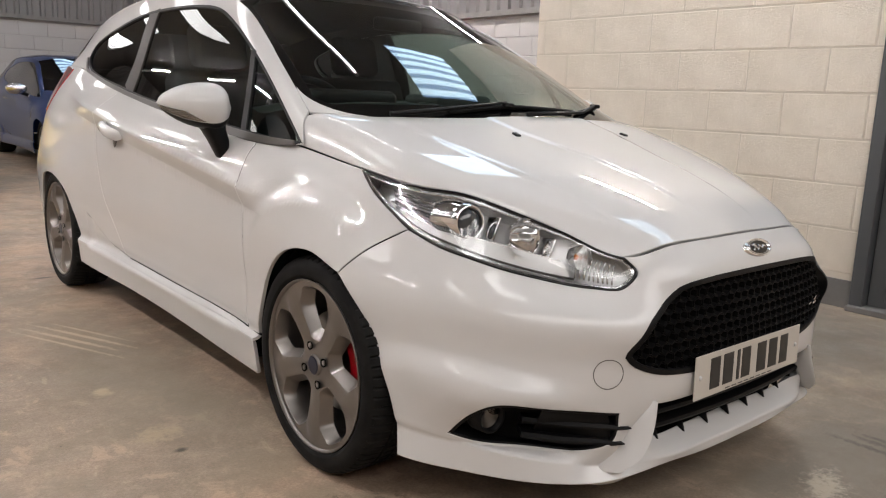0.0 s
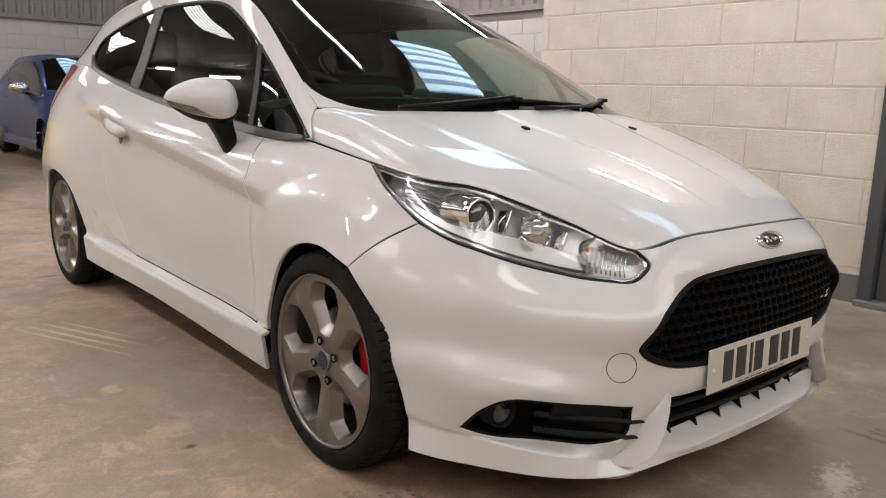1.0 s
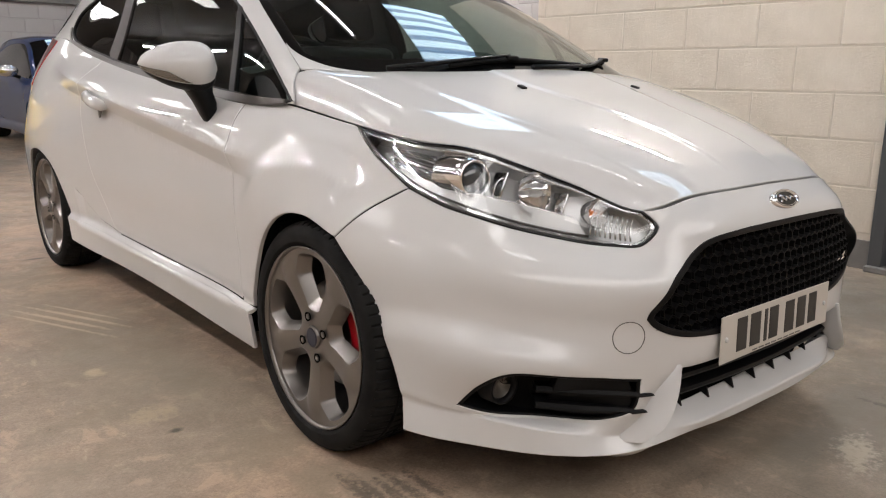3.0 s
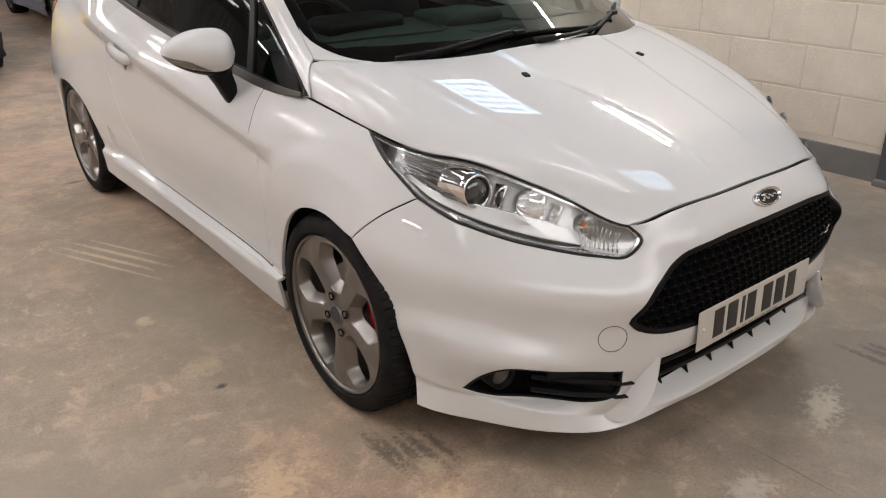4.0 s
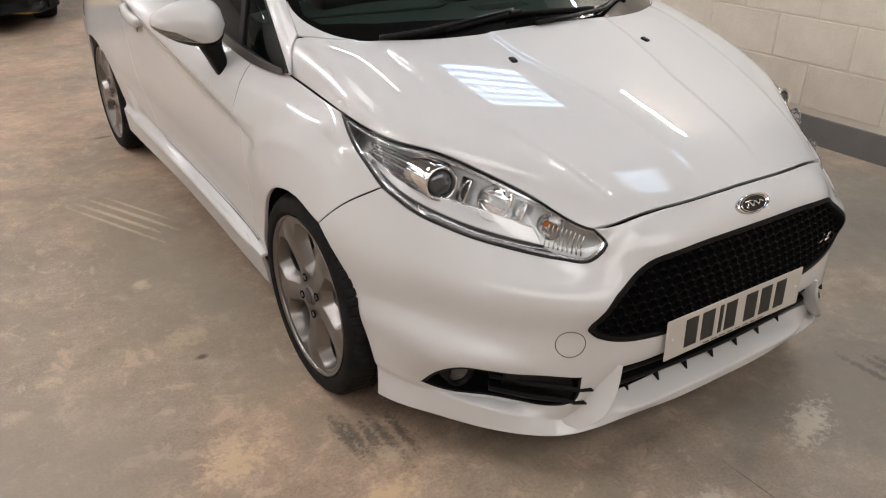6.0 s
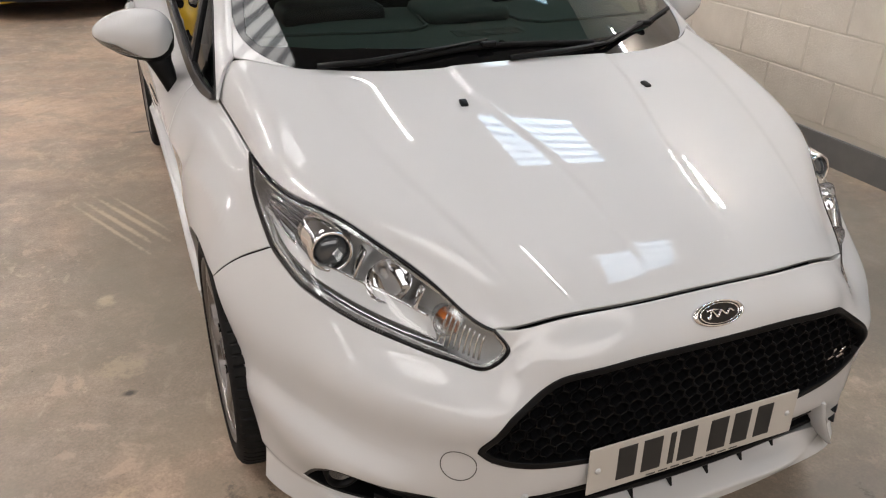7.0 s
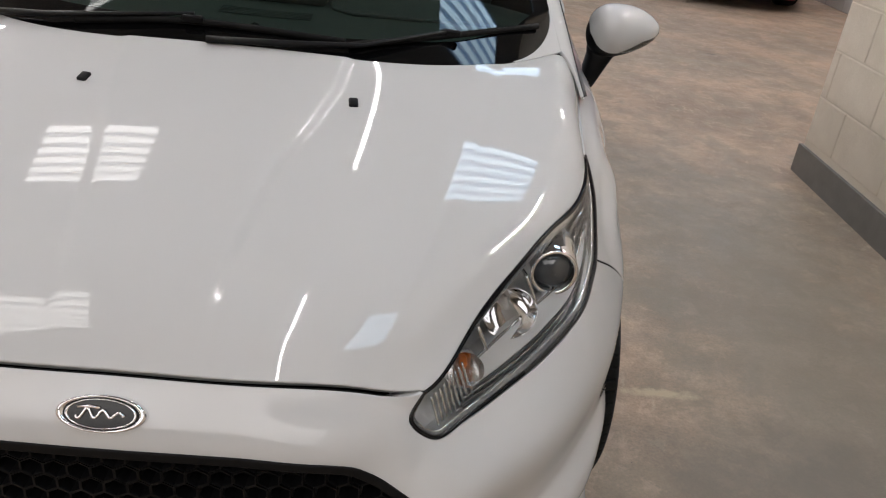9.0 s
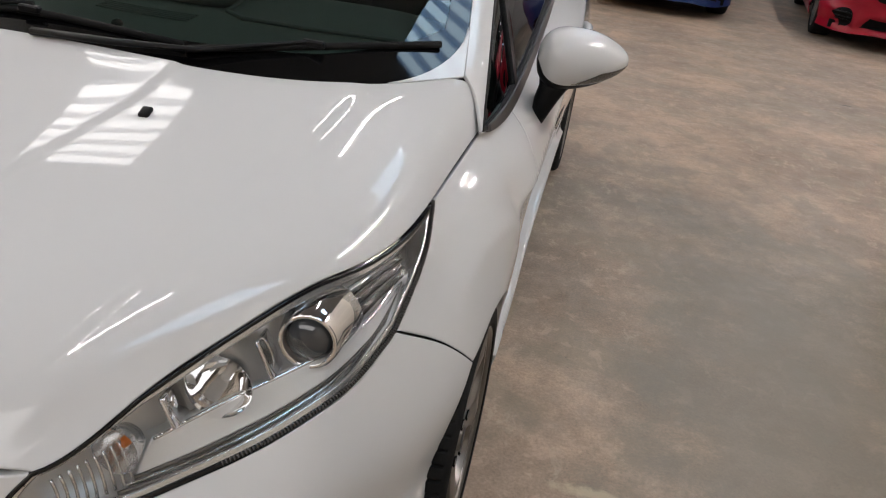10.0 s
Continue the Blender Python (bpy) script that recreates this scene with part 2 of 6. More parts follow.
# <tables>
def slopes(knots):
    """The matrix that turns values at knots into the tangents of the smoothest curve through them."""
    n, h = len(knots), np.diff(knots)
    a, b = np.zeros((n, n)), np.zeros((n, n))
    a[0, :2], b[0, :2] = (2, 1), (-3 / h[0], 3 / h[0])
    a[-1, -2:], b[-1, -2:] = (1, 2), (-3 / h[-1], 3 / h[-1])
    for i in range(1, n - 1):
        p, q = h[i - 1], h[i]
        a[i, i - 1 : i + 2] = q, 2 * (p + q), p
        b[i, i - 1 : i + 2] = -3 * q / p, 3 * (q / p - p / q), 3 * p / q
    return np.linalg.solve(a, b)


def local_slopes(knots):
    """The same with tangents from the next points alone, for lines with corners."""
    n, h = len(knots), np.diff(knots)
    m = np.zeros((n, n))
    m[0, :2], m[-1, -2:] = (-1 / h[0], 1 / h[0]), (-1 / h[-1], 1 / h[-1])
    for i in range(1, n - 1):
        p, q = h[i - 1], h[i]
        w = q / (p + q)
        m[i, i - 1 : i + 2] = -w / p, w / p - (1 - w) / q, (1 - w) / q
    return m


def hermite(knots, values, t, rule=local_slopes):
    """A smooth curve through values at knots (first axis)."""
    knots, values, t = np.asarray(knots, float), np.asarray(values, float), np.asarray(t, float)
    ex = (...,) + (None,) * (values.ndim - 1)
    h = np.diff(knots)
    m = np.tensordot(rule(knots), values, 1)
    i = np.clip(np.searchsorted(knots, t, side="right") - 1, 0, len(h) - 1)
    u, k = ((t - knots[i]) / h[i])[ex], h[i][ex]
    u2, u3 = u * u, u * u * u
    return (2 * u3 - 3 * u2 + 1) * values[i] + (u3 - 2 * u2 + u) * k * m[i] + (3 * u2 - 2 * u3) * values[i + 1] + (u3 - u2) * k * m[i + 1]


class Surf:
    """A smooth sheet through rails: rails[v][a] is a place. With both, a < 0 is the other half of a sheet that spans the middle."""

    def __init__(self, rails, ka=None, kv=None, both=True, bump=None, creased=False):
        r = np.array(rails, float)
        ka = np.arange(r.shape[1]) if ka is None else np.array(ka, float)
        self.kv = np.arange(r.shape[0]) if kv is None else np.array(kv, float)
        self.amax, self.vmax, self.both, self.bump = ka[-1], self.kv[-1], both, bump
        if both:
            r = np.concatenate([r[:, :0:-1] * (-1, 1, 1), r], 1)
            ka = np.concatenate([-ka[:0:-1], ka])
        self.r, self.ka = np.moveaxis(r, 1, 0), ka
        self.rule = (local_slopes if creased else slopes)(self.kv)

    def base(self, a, v):
        """The sheet without its folds."""
        a, v = np.broadcast_arrays(np.asarray(a, float), np.asarray(v, float))
        shape, a, v = a.shape, a.ravel(), v.ravel()
        rows = hermite(self.ka, self.r, a, slopes)
        h = np.diff(self.kv)[None, :, None]
        m = np.einsum("ij,njk->nik", self.rule, rows)
        i = np.clip(np.searchsorted(self.kv, v, side="right") - 1, 0, len(self.kv) - 2)
        k = h[0, i, 0][:, None]
        u = ((v - self.kv[i]) / k[:, 0])[:, None]
        n, u2, u3 = np.arange(len(a)), u * u, u * u * u
        p = (2 * u3 - 3 * u2 + 1) * rows[n, i] + (u3 - 2 * u2 + u) * k * m[n, i] + (3 * u2 - 2 * u3) * rows[n, i + 1] + (u3 - u2) * k * m[n, i + 1]
        return p.reshape(shape + (3,))

    def at(self, a, v):
        p = self.base(a, v)
        if self.bump is not None:
            a, v = np.broadcast_arrays(np.asarray(a, float), np.asarray(v, float))
            p = p + self.bump(a.ravel(), v.ravel(), p.reshape(-1, 3)).reshape(p.shape)
        return p

    def normal(self, a, v):
        e, a, v = 2e-3, np.asarray(a, float), np.asarray(v, float)
        n = np.cross(self.at(a + e, v) - self.at(a - e, v), self.at(a, v + e) - self.at(a, v - e))
        return n / np.maximum(np.linalg.norm(n, axis=-1, keepdims=True), 1e-12)

    def find(self, pts, steps=8):
        """The (a, v) of the places on the sheet nearest to the given ones."""
        pts = np.atleast_2d(np.asarray(pts, float))
        ga, gv = np.meshgrid(np.linspace(-self.amax if self.both else 0, self.amax, 400), np.linspace(0, self.vmax, 50))
        g = self.base(ga, gv).reshape(-1, 3)
        i = np.array([((g - p) ** 2).sum(1).argmin() for p in pts])
        a, v = ga.ravel()[i].copy(), gv.ravel()[i].copy()
        for _ in range(steps):
            e = 1e-3
            p = self.at(a, v)
            da, dv = (self.at(a + e, v) - p) / e, (self.at(a, v + e) - p) / e
            r = pts - p
            aa, bb, ab = (da * da).sum(1), (dv * dv).sum(1), (da * dv).sum(1)
            ra, rv = (da * r).sum(1), (dv * r).sum(1)
            det = np.maximum(aa * bb - ab * ab, 1e-9)
            a = np.clip(a + np.clip((bb * ra - ab * rv) / det, -0.05, 0.05), -self.amax if self.both else 0, self.amax)
            v = np.clip(v + np.clip((aa * rv - ab * ra) / det, -0.05, 0.05), 0, self.vmax)
        return np.stack([a, v], 1)


def through_points(pts, n=10):
    """A smooth polyline through control points, n steps for each span."""
    pts = np.asarray(pts, float)
    return hermite(np.arange(len(pts)), pts, np.linspace(0, len(pts) - 1, n * (len(pts) - 1) + 1))


# rails of the lower body from the middle of the nose round the side to the middle of the tail, bottom to top
STATIONS = [0, .19, .33, .43, .55, .67, .80, .93, 1.08, 1.26, 1.5, 2.05, 2.7, 3.25, 3.6, 3.95, 4.2, 4.45, 4.95]
HEIGHTS = [0, .05, .10, .21, .30, .42, .50, .62]
LIP = [(0, -.785, .172), (.19, -.782, .173), (.34, -.77, .176), (.465, -.748, .17), (.56, -.685, .157), (.644, -.589, .151), (.725, -.475, .154), (.803, -.345, .164), (.825, -.1, .165), (.825, .1, .165), (.822, .38, .167), (.818, .9, .18), (.82, 1.55, .187), (.83, 2.1, .186), (.83, 2.49, .2), (.81, 2.8, .22), (.73, 3.04, .24), (.47, 3.15, .25), (0, 3.17, .25)]
CREASE = [(0, -.787, .195), (.19, -.784, .195), (.34, -.772, .195), (.462, -.724, .194), (.548, -.674, .200), (.631, -.596, .210), (.715, -.478, .224), (.787, -.348, .234), (.835, -.1, .26), (.845, .1, .275), (.848, .38, .288), (.842, .9, .288), (.838, 1.55, .29), (.84, 2.1, .293), (.845, 2.49, .295), (.825, 2.8, .29), (.745, 3.06, .29), (.48, 3.17, .29), (0, 3.19, .29)]
SHELF = [(0, -.72, .228), (.19, -.72, .228), (.34, -.725, .23), (.465, -.735, .242), (.535, -.665, .226), (.612, -.57, .223), (.71, -.485, .23), (.797, -.335, .255), (.835, -.1, .28), (.845, .1, .29), (.83, .38, .302), (.815, .9, .302), (.812, 1.55, .305), (.825, 2.1, .31), (.84, 2.49, .315), (.825, 2.8, .31), (.75, 3.07, .31), (.48, 3.18, .31), (0, 3.2, .31)]
FOG = [(0, -.782, .345), (.19, -.78, .345), (.34, -.772, .343), (.455, -.748, .335), (.556, -.686, .34), (.634, -.622, .347), (.729, -.505, .345), (.795, -.315, .34), (.838, -.1, .345), (.848, .1, .345), (.835, .38, .35), (.812, .9, .35), (.812, 1.55, .355), (.83, 2.1, .37), (.845, 2.49, .38), (.83, 2.8, .37), (.755, 3.08, .37), (.48, 3.19, .37), (0, 3.22, .37)]
MID = [(0, -.79, .43), (.19, -.785, .43), (.33, -.772, .43), (.446, -.752, .43), (.55, -.685, .43), (.645, -.59, .43), (.735, -.455, .435), (.80, -.30, .44), (.842, -.1, .45), (.853, .1, .455), (.838, .38, .44), (.82, .9, .43), (.82, 1.55, .44), (.842, 2.1, .465), (.855, 2.49, .48), (.838, 2.8, .47), (.76, 3.08, .47), (.48, 3.2, .47), (0, 3.23, .47)]
WAIST = [(0, -.805, .55), (.19, -.80, .55), (.33, -.785, .55), (.436, -.762, .54), (.54, -.675, .54), (.63, -.585, .545), (.72, -.455, .555), (.785, -.32, .57), (.835, -.14, .595), (.855, .06, .625), (.85, .32, .62), (.838, .9, .60), (.84, 1.55, .61), (.852, 2.1, .64), (.86, 2.49, .655), (.84, 2.8, .65), (.75, 3.07, .65), (.48, 3.18, .65), (0, 3.21, .65)]
LAMP = [(0, -.797, .635), (.19, -.792, .632), (.33, -.772, .625), (.43, -.70, .606), (.51, -.618, .602), (.592, -.532, .621), (.675, -.42, .652), (.725, -.32, .685), (.755, -.18, .725), (.80, .02, .755), (.825, .28, .775), (.838, .9, .80), (.84, 1.55, .835), (.83, 2.1, .86), (.82, 2.49, .875), (.79, 2.8, .88), (.70, 3.03, .88), (.45, 3.13, .88), (0, 3.16, .88)]
BELT = [(0, -.738, .708), (.19, -.734, .705), (.33, -.713, .692), (.42, -.675, .674), (.488, -.558, .718), (.555, -.448, .76), (.621, -.347, .793), (.678, -.254, .802), (.715, -.14, .818), (.73, .02, .839), (.748, .245, .871), (.765, .9, .910), (.742, 1.55, .968), (.715, 2.1, 1.04), (.695, 2.45, 1.10), (.67, 2.75, 1.12), (.60, 2.98, 1.12), (.4, 3.07, 1.12), (0, 3.1, 1.12)]


def ease(x):
    x = np.clip(x, 0, 1)
    return x * x * (3 - 2 * x)


OUT_AT = [0, .33, .43, .55, .67, .80, .93, 1.08, 1.26]
OUT_X = [0, .12, .3, .65, .72, .83, .93, .99, 1]
LEDGE_A = [.33, .362, .385, .412, .443, .48, .526, .6, .645, .705, .765, .85]
LEDGE_V = [.60, .546, .51, .484, .468, .459, .455, .455, .461, .47, .487, .51]
FACET = .056
SWELL_A, SWELL_V = [.55, .64, .77, .884, .95], [.215, .228, .250, .252, .235]


def side_folds(a, v, p):
    """The folds of the side: the rising line on the door and its lower scallop, the flare of the front arch, the ledge under the headlight and the swell over the fog lamp."""
    q, y, z = np.abs(a), p[:, 1], p[:, 2]
    run = ease((y - 0.20) / 0.18) * ease((2.45 - y) / 0.5)
    up = z - (0.722 + 0.117 * (y - 0.26))
    fold = 0.030 * run * np.where(up > 0, np.clip(1 - up / 0.16, 0, 1) ** 1.6, np.clip(1 + up / FACET, 0, 1))
    low = np.interp(y, (.40, 1.55, 1.75, 1.90, 2.02), (.312, .322, .345, .40, .455)) - z
    scallop = 0.013 * ease(low / 0.022) * ease((y - .40) / .1) * ease((2.03 - y) / .06) * ease((z - .282) / .015)
    r = np.hypot(y, z - .297)
    ring = r - np.interp(y, (-.15, 0, .2), (.405, .43, .448))
    flare = 0.014 * np.where(ring > 0, (1 - ease(ring / .06)), (1 + np.clip(ring / .16, -1, 0)) ** 1.5) * ease((.36 - y) / .16) * ease((z - .50) / .14) * ease((y + .20) / .12)
    d = v - np.interp(q, LEDGE_A, LEDGE_V)
    ledge = 0.012 * ease((q - .34) / .06) * ease((.93 - q) / .14) * np.where(d > 0, 1 - ease(d / .085), 1 - ease(-d / .15))
    d = v - np.interp(q, SWELL_A, SWELL_V)
    swell = 0.014 * ease((q - .50) / .16) * ease((1.0 - q) / .07) * np.where(d > 0, 1 - ease(d / .06), 1 - ease(-d / .13))
    amount = fold - scallop + flare + ledge + swell
    dx = np.interp(q, OUT_AT, OUT_X)
    side = np.where(a < 0, -1.0, 1.0)
    return np.stack([side * dx * amount, -np.sqrt(1 - dx * dx) * amount, 0 * amount], 1)


def between(lower, upper, w):
    return [tuple(x + w * (y - x) for x, y in zip(p, q)) for p, q in zip(lower, upper)]


SIDE_RAILS = [LIP, between(LIP, CREASE, .72), CREASE, between(CREASE, SHELF, .28), SHELF, FOG, MID, WAIST, LAMP, BELT]
SIDE = Surf(SIDE_RAILS, STATIONS, [0, .038, .05, .062, .10, .21, .30, .42, .50, .62], bump=side_folds, creased=True)


def folds(a, v, p):
    """The raised middle of the bonnet and the folds along its flanks."""
    x, fade = np.abs(p[:, 0]), ease(v / 0.25)
    dome = ease((np.interp(v, (.1, .3, .5, .65, .82, 1.07), (.11, .125, .15, .185, .215, .225)) - x) / .024 + .5)
    shoulder = ease((.482 - np.abs(a)) / .03 + .5)
    z = np.zeros_like(p)
    z[:, 2] = fade * (0.0038 * dome + 0.0028 * shoulder)
    # the flank follows the top edge of the wing and the headlight
    side = np.where(a < 0, -1.0, 1.0)
    edge = SIDE.base(side * (.43 + np.clip(v, 0, 1.07)), .62) - BONNET.base(side * .7, v) + np.stack([-.003 * side, 0 * a, 0 * a + .001], 1)
    nose = SIDE.base(side * np.interp(np.abs(a), (0, .25, .46, .60, .70), (0, .2, .33, .397, .43)), .62) - BONNET.base(a, 0 * v) + np.stack([0 * a, 0 * a + .009, 0 * a + .003], 1)
    w, q = np.clip((np.abs(a) - .58) / .12, 0, 1), np.clip(1 - v / .10, 0, 1)
    w, q = (w * w)[:, None], (q * q * (3 - 2 * q))[:, None]
    return z + edge * w + nose * q * (1 - w)


# the bonnet: rows from its front edge to the windscreen, each from the middle to the gap at its flank
BONNET_ROWS = [
    [(0, -0.7341, 0.711), (0.2, -0.729, 0.7075), (0.33, -0.7078, 0.696), (0.39, -0.6881, 0.6849), (0.42, -0.671, 0.676)],
    [(0, -0.658, 0.7569), (0.2104, -0.6507, 0.7538), (0.3594, -0.6192, 0.7472), (0.4395, -0.5743, 0.7413), (0.488, -0.556, 0.72)],
    [(0, -0.5707, 0.7973), (0.2205, -0.5607, 0.7946), (0.3893, -0.5234, 0.7882), (0.4961, -0.4745, 0.78), (0.555, -0.446, 0.762)],
    [(0, -0.4683, 0.8336), (0.2307, -0.4555, 0.8313), (0.4207, -0.4152, 0.8242), (0.5548, -0.372, 0.813), (0.62, -0.345, 0.795)],
    [(0, -0.363, 0.8641), (0.2395, -0.3477, 0.8621), (0.4494, -0.3061, 0.8559), (0.6034, -0.2675, 0.8426), (0.676, -0.252, 0.804)],
    [(0, -0.2448, 0.8958), (0.2474, -0.2278, 0.8939), (0.4769, -0.1839, 0.89), (0.6418, -0.1388, 0.8762), (0.713, -0.138, 0.82)],
    [(0, -0.1186, 0.9304), (0.2526, -0.102, 0.9283), (0.4983, -0.0506, 0.9263), (0.6643, 0.0285, 0.9172), (0.728, 0.025, 0.841)],
    [(0, -0.0001, 0.965), (0.2499, 0.0099, 0.9609), (0.5, 0.0881, 0.9569), (0.68, 0.255, 0.963), (0.747, 0.25, 0.873)],
]
BONNET_A, BONNET_V = [0, .25, .46, .60, .70], [0, .12, .24, .37, .50, .65, .83, 1.07]


def faired(rows, ka, kv, out_a, out_v):
    """Rows of a sheet, made fair by low powers along and across it; its last column is left out."""
    def powers(a, v, odd):
        return np.stack([a ** (2 * i + odd) * v**j for i in range(3) for j in range(5)], -1)

    a, v = (g.ravel() for g in np.meshgrid(ka[:-1], kv))
    u, w = np.meshgrid(out_a, out_v)
    pts = np.array(rows)[:, :-1].reshape(-1, 3)
    return np.stack([powers(u, w, odd) @ np.linalg.lstsq(powers(a, v, odd), pts[:, k], rcond=None)[0] for k, odd in ((0, 1), (1, 0), (2, 0))], -1)


FAIR_A, FAIR_V = np.linspace(0, .70, 8), np.linspace(0, 1.07, 12)
BONNET = Surf(faired(BONNET_ROWS, BONNET_A, BONNET_V, FAIR_A, FAIR_V), FAIR_A, FAIR_V, bump=folds)
# greenhouse side: belt, middle of the glass, cant rail; one side only
CANT = Surf([
    [(.755, .20, .878), (.772, .42, .876), (.765, .9, .912), (.742, 1.55, .97), (.715, 2.1, 1.042), (.695, 2.45, 1.10), (.67, 2.75, 1.12)],
    [(.732, .238, .925), (.698, .58, 1.08), (.682, 1.0, 1.14), (.675, 1.6, 1.17), (.66, 2.1, 1.18), (.645, 2.45, 1.19), (.62, 2.72, 1.19)],
    [(.695, .268, .966), (.622, .64, 1.178), (.572, 1.0, 1.342), (.57, 1.6, 1.40), (.565, 2.1, 1.39), (.56, 2.5, 1.34), (.55, 2.75, 1.29)],
], [0, .35, .8, 1.45, 2.0, 2.35, 2.65], [0, .2, .5], both=False)
SCREEN = Surf([
    [(0, .0, .962), (.25, .012, .956), (.50, .09, .953), (.69, .262, .962)],
    [(0, .40, 1.185), (.24, .42, 1.18), (.46, .49, 1.165), (.625, .62, 1.165)],
    [(0, .86, 1.395), (.22, .875, 1.39), (.42, .93, 1.375), (.565, .97, 1.335)],
], [0, .25, .5, .7], [0, .47, .97])
ROOF = Surf([
    [(0, .865, 1.398), (.22, .88, 1.393), (.42, .935, 1.378), (.57, .98, 1.338)],
    [(0, 1.4, 1.455), (.24, 1.4, 1.45), (.44, 1.42, 1.435), (.572, 1.45, 1.40)],
    [(0, 2.2, 1.44), (.24, 2.2, 1.435), (.44, 2.2, 1.42), (.564, 2.2, 1.388)],
    [(0, 2.95, 1.36), (.24, 2.93, 1.35), (.42, 2.88, 1.33), (.55, 2.75, 1.29)],
], [0, .24, .44, .58], [0, .55, 1.3, 2.1])

# shut lines and openings of the car's side, as control points of smooth lines
LAMP_UP = [(.73, -.06, .831), (.71, -.158, .81), (.678, -.254, .80), (.621, -.347, .793), (.555, -.448, .76), (.488, -.558, .718), (.419, -.671, .676)]
LAMP_TAIL = [(.729, -.058, .83), (.738, -.15, .767), (.739, -.276, .706)]
LAMP_LOW = [(.739, -.276, .706), (.698, -.379, .664), (.632, -.49, .635), (.541, -.586, .609), (.48, -.642, .595), (.44, -.692, .601), (.404, -.707, .644), (.419, -.673, .676)]
WING_GAP = [(.739, -.276, .706), (.79, -.195, .647), (.838, -.13, .578)]
ARCH_FRONT = [(.838, -.13, .578), (.823, -.214, .493), (.812, -.274, .392), (.805, -.318, .282), (.805, -.344, .165)]
ARCH_REAR = [(.838, -.13, .578), (.85, 0, .613), (.852, .127, .585), (.852, .236, .485), (.841, .307, .336), (.825, .338, .20), (.82, .346, .165)]
REAR_ARCH = [(.828, 2.153, .30), (.841, 2.208, .42), (.858, 2.317, .531), (.864, 2.495, .580), (.859, 2.685, .552), (.84, 2.815, .43), (.825, 2.865, .29)]
DOOR_FRONT = [(.772, .43, .872), (.83, .40, .788), (.841, .395, .714), (.85, .385, .589), (.838, .385, .445), (.83, .395, .305)]
DOOR_REAR = [(.737, 1.80, .998), (.82, 1.81, .88), (.845, 1.79, .70), (.835, 1.72, .52), (.815, 1.62, .38), (.815, 1.56, .306)]
GLASS_LINE = [(.77, .20, .888), (.716, .45, 1.04), (.684, .607, 1.127), (.655, .766, 1.205), (.629, .93, 1.275), (.61, 1.09, 1.325), (.605, 1.3, 1.343), (.605, 1.55, 1.345), (.607, 1.83, 1.335), (.62, 2.13, 1.30), (.641, 2.40, 1.244), (.665, 2.445, 1.18), (.69, 2.38, 1.115), (.71, 2.19, 1.062), (.73, 1.79, 1.006), (.744, 1.5, .97), (.759, 1.06, .93), (.772, .65, .895), (.776, .40, .879), (.774, .27, .877), (.77, .20, .888)]
FOG_TOP = [(.744, -.452, .243), (.724, -.508, .309), (.692, -.563, .346), (.634, -.625, .349), (.556, -.686, .339), (.47, -.742, .331)]
FOG_LOW = [(.47, -.742, .331), (.478, -.735, .26), (.519, -.683, .229), (.564, -.615, .219), (.615, -.553, .223), (.675, -.498, .226), (.744, -.452, .243)]
GRILLE_TOP = [(0, -.80, .633), (.11, -.80, .632), (.22, -.795, .629), (.31, -.785, .62), (.36, -.78, .60), (.42, -.765, .545), (.465, -.75, .485), (.474, -.748, .462)]
GRILLE_LOW = [(.474, -.748, .462), (.45, -.75, .442), (.40, -.755, .42), (.33, -.765, .404), (.2, -.78, .395), (0, -.785, .392)]
MOUTH_TOP = [(0, -.782, .324), (.15, -.78, .325), (.28, -.775, .33), (.375, -.768, .340)]
MOUTH_LOW = [(.375, -.768, .340), (.40, -.765, .30), (.43, -.75, .245), (.435, -.735, .236), (.3, -.73, .23), (0, -.725, .228)]
# </tables>
# ---- mesh helpers ----
def part(name, bm, material, parent=None, label="", smooth=False):
    """Links a bmesh as one mesh object under a thing or a part."""
    me = bpy.data.meshes.new(name)
    bm.to_mesh(me)
    bm.free()
    me.materials.append(material)
    if smooth:
        me.shade_smooth()
    ob = new(name, me)
    ob.parent = parent
    if label:
        ob["label"] = label
    return ob


def mesh_part(name, verts, faces, material, parent=None, label="", normals=None, smooth=True):
    me = bpy.data.meshes.new(name)
    me.from_pydata([tuple(map(float, v)) for v in verts], [], [tuple(map(int, f)) for f in faces])
    me.materials.append(material)
    if smooth:
        me.shade_smooth()
    if normals is not None:
        me.normals_split_custom_set_from_vertices([tuple(map(float, v)) for v in normals])
    ob = new(name, me)
    ob.parent = parent
    if label:
        ob["label"] = label
    return ob


def box(bm, x0, x1, y0, y1, z0, z1, m=None):
    vs = [bm.verts.new((x, y, z)) for x in (x0, x1) for y in (y0, y1) for z in (z0, z1)]
    for f in ((0, 1, 3, 2), (4, 6, 7, 5), (0, 4, 5, 1), (2, 3, 7, 6), (0, 2, 6, 4), (1, 5, 7, 3)):
        bm.faces.new([vs[i] for i in f])
    if m is not None:
        bmesh.ops.transform(bm, matrix=m, verts=vs)
    return vs


def rounded_box(bm, x0, x1, y0, y1, z0, z1, r=0.01, segments=2, m=None):
    t = bmesh.new()
    box(t, x0, x1, y0, y1, z0, z1)
    bmesh.ops.bevel(t, geom=list(t.edges), offset=r, segments=segments, affect="EDGES", profile=0.5)
    if m is not None:
        bmesh.ops.transform(t, matrix=m, verts=list(t.verts))
    join(bm, t)


